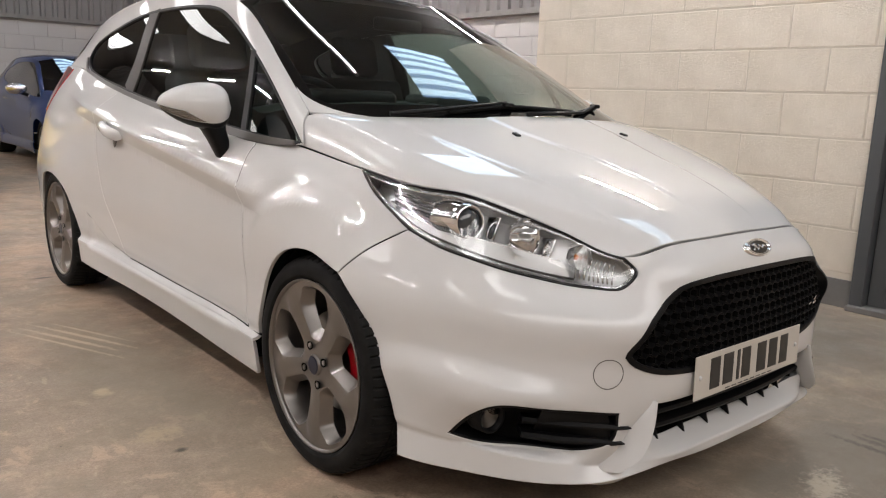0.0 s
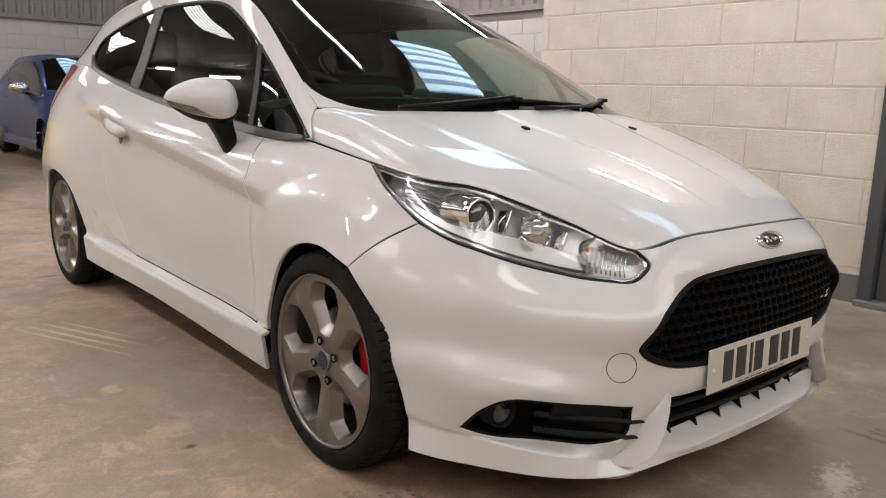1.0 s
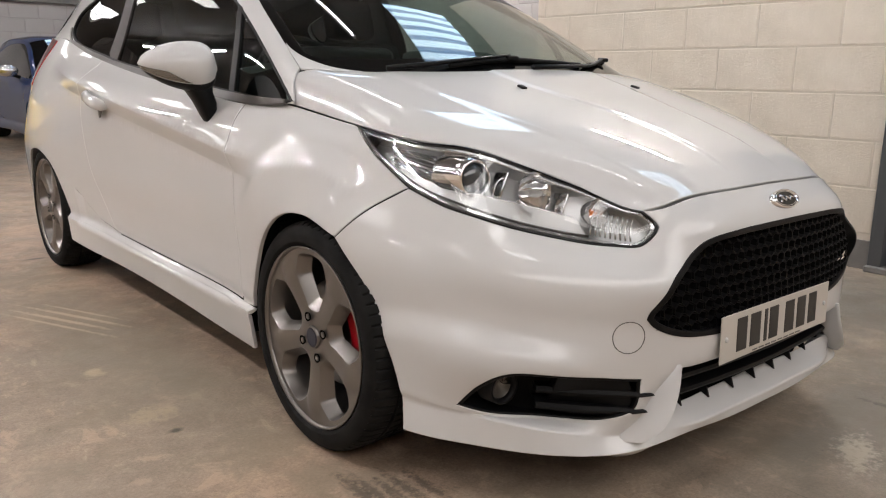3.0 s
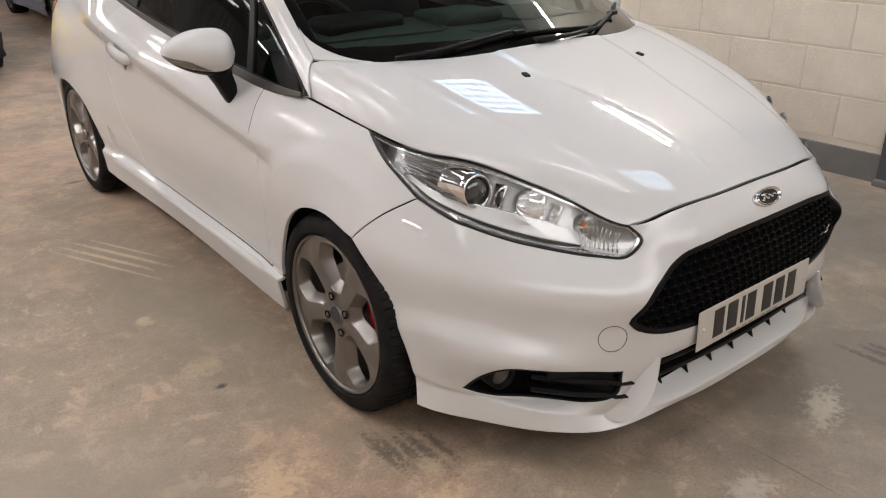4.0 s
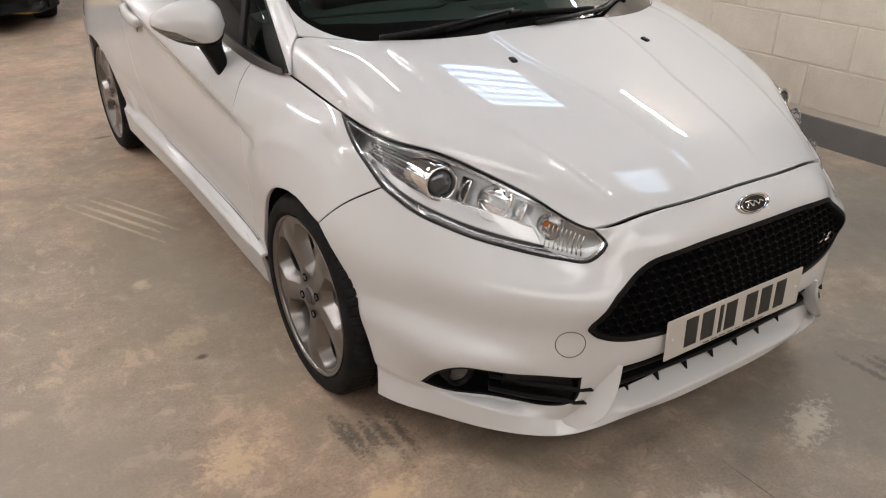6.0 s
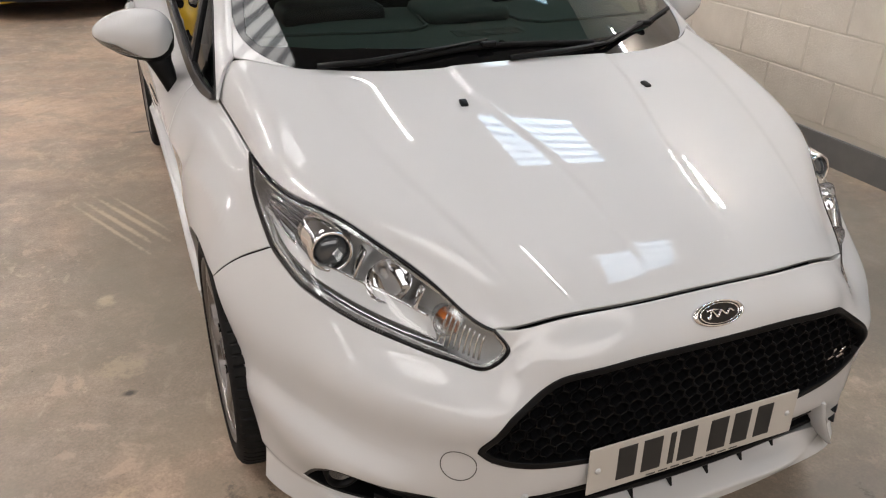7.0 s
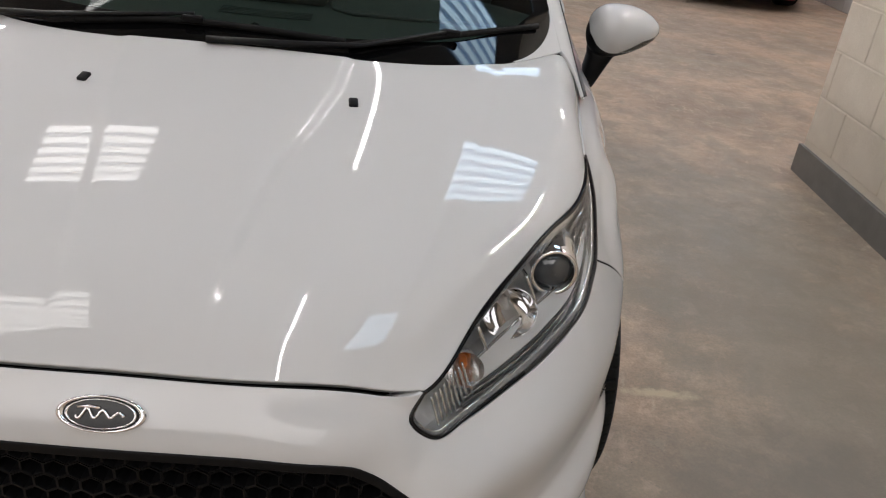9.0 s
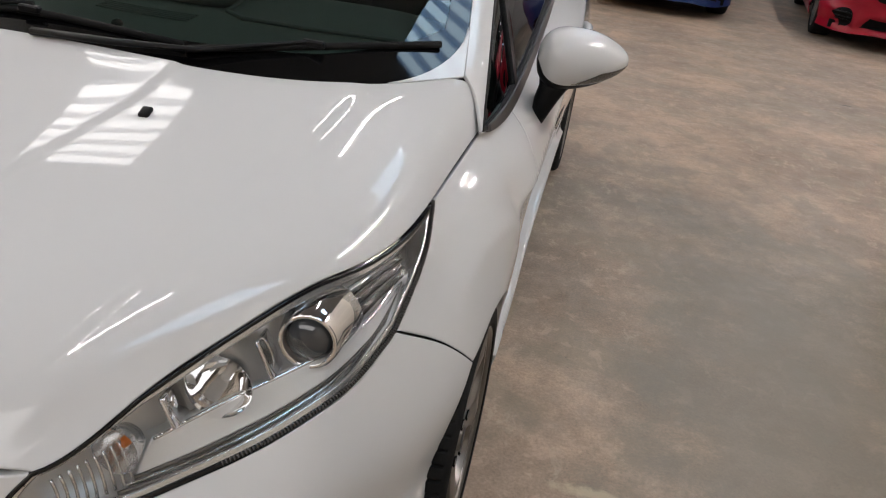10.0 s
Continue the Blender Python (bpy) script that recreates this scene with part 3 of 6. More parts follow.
def join(bm, other):
    """Adds another bmesh to bm and frees it."""
    made = {v: bm.verts.new(v.co) for v in other.verts}
    for f in other.faces:
        bm.faces.new([made[v] for v in f.verts])
    other.free()


def lathe(bm, profile, n=48, m=None):
    """Turns (radius, along) points round the local z axis."""
    rings = []
    for r, h in profile:
        rings.append([bm.verts.new((r * math.cos(2 * math.pi * k / n), r * math.sin(2 * math.pi * k / n), h)) for k in range(n)])
    for a, b in zip(rings, rings[1:]):
        for k in range(n):
            bm.faces.new((a[k], a[(k + 1) % n], b[(k + 1) % n], b[k]))
    vs = [v for ring in rings for v in ring]
    if m is not None:
        bmesh.ops.transform(bm, matrix=m, verts=vs)
    return rings


def tube(bm, pts, r, n=8, flat=1.0, caps=True):
    """A round bar along a polyline; flat squeezes it in height."""
    pts = [Vector(p) for p in pts]
    rings = []
    for i, p in enumerate(pts):
        d = (pts[min(i + 1, len(pts) - 1)] - pts[max(i - 1, 0)]).normalized()
        s = d.cross(Vector((0, 0, 1)))
        s = s.normalized() if s.length > 1e-4 else Vector((1, 0, 0))
        u = s.cross(d).normalized()
        rr = r[i] if isinstance(r, (list, tuple)) else r
        rings.append([bm.verts.new(p + s * rr * math.cos(2 * math.pi * k / n) + u * rr * flat * math.sin(2 * math.pi * k / n)) for k in range(n)])
    for a, b in zip(rings, rings[1:]):
        for k in range(n):
            bm.faces.new((a[k], a[(k + 1) % n], b[(k + 1) % n], b[k]))
    if caps:
        bm.faces.new(rings[0][::-1])
        bm.faces.new(rings[-1])


def inside(loop, pts):
    """Whether each 2D point lies in a closed loop."""
    x, y = pts[:, 0][:, None], pts[:, 1][:, None]
    x0, y0 = loop[:, 0], loop[:, 1]
    x1, y1 = np.roll(x0, -1), np.roll(y0, -1)
    dy = np.where(y1 == y0, 1e-12, y1 - y0)
    cross = ((y0 > y) != (y1 > y)) & (x < (x1 - x0) * (y - y0) / dy + x0)
    return cross.sum(1) % 2 == 1


def clear_of(loop, pts, d):
    """Whether each 2D point keeps d from a closed loop."""
    a, b = loop, np.roll(loop, -1, 0)
    ab = b - a
    u = np.clip(((pts[:, None] - a) * ab).sum(-1) / np.maximum((ab**2).sum(-1), 1e-12), 0, 1)
    return (((a + u[..., None] * ab - pts[:, None]) ** 2).sum(-1)).min(1) > d * d


def tidy(loop, step):
    """An even resampling of a closed loop that keeps its corners."""
    loop = np.asarray(loop, float)
    keep = np.linalg.norm(loop - np.roll(loop, 1, 0), axis=1) > 1e-5
    loop = loop[keep]
    out = []
    for p, q in zip(loop, np.roll(loop, -1, 0)):
        k = max(1, int(np.ceil(np.linalg.norm(q - p) / step)))
        out += [p + (q - p) * i / k for i in range(k)]
    return np.array(out)


def inset(loop, g):
    """The loop moved inwards by g."""
    area = (loop[:, 0] * np.roll(loop[:, 1], -1) - loop[:, 1] * np.roll(loop[:, 0], -1)).sum()
    d = np.roll(loop, -1, 0) - np.roll(loop, 1, 0)
    n = np.stack([-d[:, 1], d[:, 0]], 1) * np.sign(area)
    return loop + g * n / np.maximum(np.linalg.norm(n, axis=1, keepdims=True), 1e-9)


def fill(loops, cell, lines=()):
    """Triangles of the region within the first loop and outside the others, with edges along the lines."""
    pts = np.concatenate(loops)
    edges, start = [], 0
    for lp in loops:
        k = len(lp)
        edges += [(start + i, start + (i + 1) % k) for i in range(k)]
        start += k
    kept = []
    for ln in lines:
        ok = inside(loops[0], ln) & clear_of(loops[0], ln, .004)
        if ok.sum() > 2:
            ids = np.cumsum(ok) - 1 + start
            edges += [(int(ids[i]), int(ids[i + 1])) for i in range(len(ln) - 1) if ok[i] and ok[i + 1]]
            kept.append(ln[ok])
            start += int(ok.sum())
    pts = np.concatenate([pts, *kept])
    lo, hi = loops[0].min(0), loops[0].max(0)
    ca, cv = cell if isinstance(cell, tuple) else (cell, cell)
    cell = min(ca, cv)
    gx, gy = np.meshgrid(np.arange(lo[0], hi[0], ca), np.arange(lo[1], hi[1], cv))
    gx = gx + (np.arange(len(gx)) % 2)[:, None] * ca / 2
    g = np.stack([gx.ravel(), gy.ravel()], 1)
    ok = inside(loops[0], g)
    for lp in loops[1:]:
        ok &= ~inside(lp, g)
    g = g[ok]
    for lp in [*loops, *kept]:
        if len(g):
            g = g[np.concatenate([clear_of(lp, k, cell * 0.45) for k in np.array_split(g, 1 + len(g) // 1500)])]
    pts = np.concatenate([pts, g]) if len(g) else pts
    from mathutils.geometry import delaunay_2d_cdt
    v, _, f, *_ = delaunay_2d_cdt([Vector(p) for p in pts], edges, [], 0, 1e-7)
    v = np.array([tuple(p) for p in v])
    f = np.array([t for t in f if len(t) == 3])
    c = v[f].mean(1)
    ok = inside(loops[0], c)
    for lp in loops[1:]:
        ok &= ~inside(lp, c)
    f = f[ok]
    used = np.unique(f)
    back = np.full(len(v), -1)
    back[used] = np.arange(len(used))
    return v[used], back[f]


def panel(name, surf, loops, material, parent, label="", cell=0.03, side=1, depth=0.012, lift=0.0, step=0.012, lines=()):
    """A trimmed piece of a sheet, with its edges turned in by depth."""
    loops = [tidy(lp, step) for lp in loops]
    uv, tris = fill(loops, cell, lines)
    p, nn = surf.at(uv[:, 0], uv[:, 1]), surf.normal(uv[:, 0], uv[:, 1])
    p = p + lift * nn
    verts, norms, faces = [p], [nn], []
    t0 = np.cross(p[tris[:, 1]] - p[tris[:, 0]], p[tris[:, 2]] - p[tris[:, 0]])
    flip = ((t0 * nn[tris[:, 0]]).sum(1) < 0)[:, None]
    faces += np.where(flip, tris[:, ::-1], tris).tolist()
    count = len(p)
    if depth:
        for k, lp in enumerate(loops):
            q, m = surf.at(lp[:, 0], lp[:, 1]) + lift * surf.normal(lp[:, 0], lp[:, 1]), surf.normal(lp[:, 0], lp[:, 1])
            along = np.roll(q, -1, 0) - np.roll(q, 1, 0)
            out = np.cross(along, m)
            out /= np.maximum(np.linalg.norm(out, axis=1, keepdims=True), 1e-9)
            area = (lp[:, 0] * np.roll(lp[:, 1], -1) - lp[:, 1] * np.roll(lp[:, 0], -1)).sum()
            if (area > 0) == (k > 0):
                out = -out
            r = min(0.0025, depth * 0.3)
            rows = [(q, m), (q - m * r * 0.4 + out * r * 0.9, (m + out) / 1.414), (q - m * r * 1.6 + out * r * 1.1, out), (q - m * depth + out * r, out)]
            verts += [a for a, _ in rows]
            norms += [b for _, b in rows]
            L = len(lp)
            for j in range(3):
                for i in range(L):
                    a, b = count + j * L + i, count + j * L + (i + 1) % L
                    face = (a, b, b + L, a + L)
                    faces.append(face if (area > 0) != (k > 0) else face[::-1])
            # orientation is settled below by the normals
            count += 4 * L
    verts, norms = np.concatenate(verts), np.concatenate(norms)
    good = []
    for f in faces:
        a, b, c = verts[f[0]], verts[f[1]], verts[f[2]]
        good.append(f if np.dot(np.cross(b - a, c - a), norms[f[0]] + norms[f[2]]) >= 0 else f[::-1])
    if side < 0:
        verts, norms = verts * (-1, 1, 1), norms * (-1, 1, 1)
        good = [f[::-1] for f in good]
    return mesh_part(name, verts, good, material, parent, label, norms)


def on(surf, pts, n=10):
    """Control points of a line on a sheet, as its smooth (a, v) polyline."""
    return surf.find(through_points(pts, n))


def both_halves(half):
    """A closed symmetric loop from its half with a >= 0, which begins and ends on the middle."""
    half = np.asarray(half)
    return np.concatenate([half, (half * (-1, 1))[::-1]])


def sheet(name, surf, a0, a1, v0, v1, material, parent, label="", na=40, nv=20, lift=0.0, side=1):
    a, v = np.meshgrid(np.linspace(a0, a1, na), np.linspace(v0, v1, nv))
    p = (surf.at(a, v) + lift * surf.normal(a, v)).reshape(-1, 3) * (side, 1, 1)
    f = [(j * na + i, j * na + i + 1, (j + 1) * na + i + 1, (j + 1) * na + i)[::side] for j in range(nv - 1) for i in range(na - 1)]
    return mesh_part(name, p, f, material, parent, label)


def thing(name, label, category, at=(0, 0, 0), group=""):
    e = new(name)
    e.location = at
    return tagged(e, label, category, group)


# ---- structure: floor, walls, roof ----
CEIL = 3.62
bm = bmesh.new(); box(bm, -9, 9, -9, 14, -.2, 0)
tagged(part("floor", bm, CONCRETE), kind="structure")


def wall(name, x0, x1, y0, y1, z0, z1, material):
    bm = bmesh.new()
    box(bm, x0, x1, y0, y1, z0, z1)
    return tagged(part(name, bm, material), kind="structure")


JOINT = mat("mortar", (0.70, 0.625, 0.52), 0.8)
PALE_JOINT = mat("pale_mortar", (0.37, 0.35, 0.335), 0.8)
wall_office = wall("wall_office", 2.405, 2.60, -.09, 2.305, 0, CEIL, JOINT)
wall("wall_lintel", 2.405, 2.60, -1.06, -.09, 2.12, CEIL, CREAM)
wall("wall_office_south", 2.405, 2.60, -9, -1.06, 0, CEIL, CREAM)
wall("wall_office_end", 2.60, 5.4, 2.11, 2.305, 0, CEIL, CREAM)
wall_back = wall("wall_back", -9, 5.6, 13.5, 13.7, 0, 2.12, PALE_JOINT)
wall_east = wall("wall_east", 5.4, 5.6, 2.3, 13.5, 0, 2.12, PALE_JOINT)
wall("wall_west", -9.2, -9, -9, 13.7, 0, CEIL, CREAM)
wall("wall_south", -9, 2.4, -9.2, -9, 0, CEIL, CREAM)
tagged(wall("skirting_office", 2.385, 2.405, -.09, 2.325, 0, .148, GREY_PAINT), kind="structure")
tagged(wall("skirting_end", 2.405, 5.4, 2.305, 2.325, 0, .148, GREY_PAINT), kind="structure")


def cladding(name, p0, along, out, length, z0, z1, material, pitch=.2):
    """Upright trapezoid ribs on a wall."""
    bm = bmesh.new()
    prof, x = [], 0.0
    while x < length:
        prof += [(x, 0), (x + .10, 0), (x + .125, .035), (x + .175, .035), (x + .2, 0)]
        x += pitch
    p0, along, out = Vector(p0), Vector(along), Vector(out)
    cols = [[bm.verts.new(p0 + along * a + out * o + Vector((0, 0, z))) for z in (z0, z1)] for a, o in prof]
    for a, b in zip(cols, cols[1:]):
        bm.faces.new((a[0], b[0], b[1], a[1]))
    bmesh.ops.remove_doubles(bm, verts=list(bm.verts), dist=1e-5)
    bmesh.ops.recalc_face_normals(bm, faces=list(bm.faces))
    return tagged(part(name, bm, material), kind="structure")


cladding("cladding_back", (-9, 13.46, 0), (1, 0, 0), (0, -1, 0), 14.4, 2.16, CEIL, CLADDING)
cladding("cladding_east", (5.36, 2.3, 0), (0, 1, 0), (-1, 0, 0), 11.2, 2.16, CEIL, CLADDING)
wall("trim_back", -9, 5.4, 13.40, 13.5, 2.10, 2.17, GREY_PAINT)
wall("trim_east", 5.30, 5.4, 2.33, 13.4, 2.10, 2.17, GREY_PAINT)

# roof: corrugated lining with openings filled by clear sheets
SX, SY = .88, .72
SHEETS = [(x, y, SX, SY) for x in (-5.0, -1.68, 1.57) for y in (1.6, 4.1, 6.6, 9.1, 11.6)]
SHEETS += [(x, -1.05, SX, .98) for x in (-5.0, -1.68, 1.57)]
# added fill sheets over the unseen front of the roof, to light the bumper
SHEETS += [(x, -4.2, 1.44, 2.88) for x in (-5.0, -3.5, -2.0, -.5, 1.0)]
bm = bmesh.new()
xs = sorted({-9.0, 5.6, *[x + k * w / 2 for x, _, w, _ in SHEETS for k in (-1, 1)]})
ys = sorted({-9.0, 13.7, *[y + k * l / 2 for _, y, _, l in SHEETS for k in (-1, 1)]})
grid = {(i, j): bm.verts.new((x, y, 3.55)) for i, x in enumerate(xs) for j, y in enumerate(ys)}
for i in range(len(xs) - 1):
    for j in range(len(ys) - 1):
        cx, cy = (xs[i] + xs[i + 1]) / 2, (ys[j] + ys[j + 1]) / 2
        if not any(abs(cx - x) < w / 2 and abs(cy - y) < l / 2 for x, y, w, l in SHEETS):
            bm.faces.new((grid[i, j], grid[i, j + 1], grid[i + 1, j + 1], grid[i + 1, j]))
bmesh.ops.extrude_face_region(bm, geom=list(bm.faces))
for v in [v for v in bm.verts][len(grid):]:
    v.co.z = CEIL
bmesh.ops.recalc_face_normals(bm, faces=list(bm.faces))
tagged(part("ceiling", bm, ROOF_STEEL), kind="structure")


def rooflight(x, y, wide, long, flat, web):
    """A clear corrugated sheet let into the roof: bright pans with dimmer webs between."""
    e = thing("rooflight", "translucent corrugated sheet set in the roof, a rooflight or added fill", "rooflight", group="rooflights in the roof")
    pans, webs = bmesh.new(), bmesh.new()
    count = 6 if long < 1.2 else round(long / .12)
    step = long / count
    for k in range(count):
        y0 = y - long / 2 + k * step
        for b, q in ((pans, ((y0 + .18 * step, 3.56), (y0 + .73 * step, 3.56))), (webs, ((y0, 3.585), (y0 + .18 * step, 3.56))), (webs, ((y0 + .73 * step, 3.56), (y0 + step, 3.585)))):
            b.faces.new([b.verts.new((xx, yy, zz)) for xx, (yy, zz) in ((x - wide / 2, q[0]), (x - wide / 2, q[1]), (x + wide / 2, q[1]), (x + wide / 2, q[0]))])
    part("pan", pans, flat, e)
    part("web", webs, web, e)


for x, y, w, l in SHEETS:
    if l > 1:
        rooflight(x, y, w, l, FILL_SHEET, FILL_WEB)
    else:
        rooflight(x, y, w, l, SKY_SHEET if x > 0 else WARM_SHEET, SKY_WEB if x > 0 else WARM_WEB)


def batten(x, y, z, long=1.2, drop=True, lamp=None):
    """A single-tube batten light that runs along the building."""
    e = thing("batten_light", "slim white batten light with one bright tube, a roof lamp or added fill", "ceiling light", group="batten lights")
    bm = bmesh.new()
    rounded_box(bm, x - .03, x + .03, y - long / 2, y + long / 2, z + .012, z + .06, .006, 1)
    part("housing", bm, HOUSING, e)
    bm = bmesh.new()
    tube(bm, [(x, y - long / 2 + .02, z), (x, y + long / 2 - .02, z)], .014, 8)
    part("tube", bm, lamp or TUBE, e)
    if drop:
        for yy in (y - long / 3, y + long / 3):
            bm = bmesh.new()
            tube(bm, [(x, yy, z + .06), (x + .0005, yy, 3.56)], .004, 6)
            part("hanger", bm, HOUSING, e)
    else:
        bm = bmesh.new()
        box(bm, x, 2.405, y - .02, y + .02, z + .02, z + .05)
        part("bracket", bm, HOUSING, e)


for y, long in ((-.97, 1.45), (2.15, 1.4), (5.2, 1.4), (8.0, 1.4), (10.8, 1.4)):
    batten(.27, y, 3.40, long, lamp=TUBE)
# only the lamp at -3.3, .75 is inferred; the others are added fill, unseen
for y in (.75, 3.3, 5.8, 8.3, 10.8):
    batten(-3.3, y, 3.40, lamp=SIDE_FILL_TUBE)
    batten(-6.6, y, 3.40, lamp=TUBE)
batten(2.25, .53, 2.85, 1.1, False, WALL_TUBE)
# unseen lamps added to brighten the floor and walls at the back
batten(4.0, 4.2, 3.40, lamp=SIDE_FILL_TUBE)
batten(4.0, 6.6, 3.40, lamp=SIDE_FILL_TUBE)
batten(4.0, 10.0, 3.40, lamp=SIDE_FILL_TUBE)

# grey steel door in the office wall
door_1 = tagged(new("door_1"), "dark grey steel door in its frame, shut", "door", kind="structure")
bm = bmesh.new()
rounded_box(bm, 2.43, 2.475, -.99, -.16, .03, 2.05, .003, 1)
part("door_leaf", bm, DOOR_GREY, door_1)
for y0, y1, z0, z1 in ((-.155, -.088, 0, 2.12), (-1.062, -.995, 0, 2.12), (-.995, -.155, 2.055, 2.12)):
    bm = bmesh.new()
    rounded_box(bm, 2.37, 2.50, y0, y1, z0, z1, .004, 1)
    part("door_frame", bm, DOOR_GREY, door_1)
for y in (-.24, -.58, -.92):
    bm = bmesh.new()
    rounded_box(bm, 2.422, 2.432, y - .004, y + .004, .06, 2.02, .002, 1)
    part("door_rib", bm, DOOR_GREY, door_1)
bm = bmesh.new()
rounded_box(bm, 2.33, 2.50, -1.062, -.088, 0, .03, .004, 1)
part("threshold", bm, GREY_PAINT, door_1)


# ---- the white hatchback ----
car = thing("hatchback_car", "white three-door hatchback car with black honeycomb grille", "car")
V = {k: h for k, h in zip(("lip", "crease", "shelf", "fog", "mid", "waist", "lamp", "belt"), HEIGHTS)}
TOP = V["belt"]
GAP = 0.0033

lamp_up, lamp_tail, lamp_low = on(SIDE, LAMP_UP), on(SIDE, LAMP_TAIL), on(SIDE, LAMP_LOW)
wing_gap, arch_front, arch_rear = on(SIDE, WING_GAP), on(SIDE, ARCH_FRONT), on(SIDE, ARCH_REAR)
door_front, door_rear, rear_arch = on(SIDE, DOOR_FRONT), on(SIDE, DOOR_REAR), on(SIDE, REAR_ARCH)
arch_front[-1, 1] = arch_rear[-1, 1] = 0
grille_loop = both_halves(np.concatenate([on(SIDE, GRILLE_TOP), on(SIDE, GRILLE_LOW)[1:]]))
mouth_loop = both_halves(np.concatenate([on(SIDE, MOUTH_TOP), on(SIDE, MOUTH_LOW)[1:]]))
fog_low = on(SIDE, FOG_LOW)
knots = np.linspace(0, len(fog_low) - 1, 7).round().astype(int)
fog_low = hermite(knots, fog_low[knots], np.arange(len(fog_low)))
fog_loop = np.concatenate([on(SIDE, FOG_TOP), fog_low[1:-1]])
lamp_loop = np.concatenate([lamp_up[::-1], lamp_tail[1:], lamp_low[1:-1]])


def line(a0, v0, a1, v1, n=24):
    return np.linspace((a0, v0), (a1, v1), n)


def level_line(drop, a0=1.36, a1=3.55, n=180):
    """Where the side of the body lies drop below the rising line on the door."""
    out, v = [], np.linspace(.25, .62, 300)
    for a in np.linspace(a0, a1, n):
        p = SIDE.base(a, v)
        up = p[:, 2] - (0.722 + 0.117 * (p[:, 1] - 0.26)) + drop
        out.append((a, np.interp(0, up, v)))
    return np.array(out)


FOLD_LINES = [level_line(0), level_line(FACET), level_line(.003), level_line(FACET - .003)]
# front bumper with its openings
half = np.concatenate([line(0, TOP, lamp_low[-1, 0], TOP, 12)[:-1], lamp_low[::-1], wing_gap[1:], arch_front[1:], line(arch_front[-1, 0], 0, 0, 0, 40)[1:]])
bumper = panel("front_bumper", SIDE, [inset(both_halves(half), GAP), grille_loop, mouth_loop, fog_loop, fog_loop * (-1, 1)], WHITE, car, cell=(0.016, 0.0085), depth=0.03)
# wings, doors, sills and quarters
SILL = V["shelf"]
sill_at = arch_rear[np.abs(arch_rear[:, 1] - SILL).argmin()]
k_arch = np.abs(arch_rear[:, 1] - SILL).argmin()
k_rear = np.abs(rear_arch[: len(rear_arch) // 2, 1] - SILL).argmin()
belt_line = lambda a0, a1, n=30: line(a0, TOP, a1, TOP, n)
wing = np.concatenate([lamp_tail, wing_gap[1:], arch_rear[1 : k_arch + 1], line(*arch_rear[k_arch], door_front[-1, 0], SILL, 6)[1:], door_front[::-1][1:], belt_line(door_front[0, 0], lamp_tail[0, 0])[1:-1]])
foot = V["shelf"] + .020
k_front, k_back = (int((q[:, 1] > foot).sum()) for q in (door_front, door_rear))
door = np.concatenate([door_front[:k_front], line(door_front[k_front - 1, 0], foot, door_rear[k_back - 1, 0], foot, 40), door_rear[:k_back][::-1], belt_line(door_rear[0, 0], door_front[0, 0])[1:-1]])
END = SIDE.amax
quarter = np.concatenate([door_rear, line(door_rear[-1, 0], SILL, *rear_arch[k_rear], 12)[1:], rear_arch[k_rear + 1 :], line(*rear_arch[-1], END, V["shelf"], 30)[1:], line(END, V["shelf"], END, TOP, 20)[1:], belt_line(END, door_rear[0, 0])[1:-1]])
sill = np.concatenate([line(arch_rear[k_arch, 0], SILL, arch_rear[-1, 0], 0, 10), line(arch_rear[-1, 0], 0, rear_arch[k_rear, 0], 0, 60)[1:], line(rear_arch[k_rear, 0], 0, *rear_arch[k_rear], 8)[1:], line(*rear_arch[k_rear], arch_rear[k_arch, 0], SILL, 60)[1:-1]])
for s in (1, -1):
    panel("front_wing", SIDE, [inset(wing, GAP)], WHITE, car, side=s, cell=(0.014, 0.005), lines=FOLD_LINES)
    d = panel("door", SIDE, [inset(door, GAP)], WHITE, car, side=s, cell=(0.022, 0.0042), lines=FOLD_LINES)
    panel("rear_quarter", SIDE, [inset(quarter, GAP)], WHITE, car, side=s, cell=(0.03, 0.006), lines=FOLD_LINES)
    panel("sill", SIDE, [inset(sill, 0.001)], WHITE, car, side=s, cell=(0.02, 0.003))
# black strips behind the shut lines, in place of the shade in the gaps
for s in (1, -1):
    for seam in (door_front, door_rear[:-6], wing_gap, lamp_tail):
        bm = bmesh.new()
        q = SIDE.at(seam[:, 0], seam[:, 1]) - .006 * SIDE.normal(seam[:, 0], seam[:, 1])
        tube(bm, [tuple(p * (s, 1, 1)) for p in q], .0045, 6)
        part("panel_gap_shade", bm, MATT_BLACK, car, smooth=True)
# black strip for the shadow in the groove under the door
for s in (1, -1):
    bm = bmesh.new()
    seam = line(door_front[-1, 0] + .01, SILL + .009, door_rear[-1, 0] - .01, SILL + .009, 60)
    tube(bm, [tuple(p * (s, 1, 1)) for p in SIDE.at(seam[:, 0], seam[:, 1]) - .010 * SIDE.normal(seam[:, 0], seam[:, 1])], .0095, 6)
    part("sill_gap_shade", bm, MATT_BLACK, car, smooth=True)
# black strip that stands for the shade inside the bonnet's front gap
nose_gap = SIDE.at(np.linspace(-.418, .418, 41), TOP) + (0, .006, -.012)
bm = bmesh.new()
tube(bm, [tuple(q) for q in nose_gap], .008, 8)
part("bonnet_gap_shade", bm, MATT_BLACK, car, smooth=True)
b = np.array([(-.697, .004), (.697, .004), (.697, 1.066), (-.697, 1.066)])
panel("bonnet", BONNET, [b], WHITE, car, cell=(0.009, 0.012), depth=0.015)

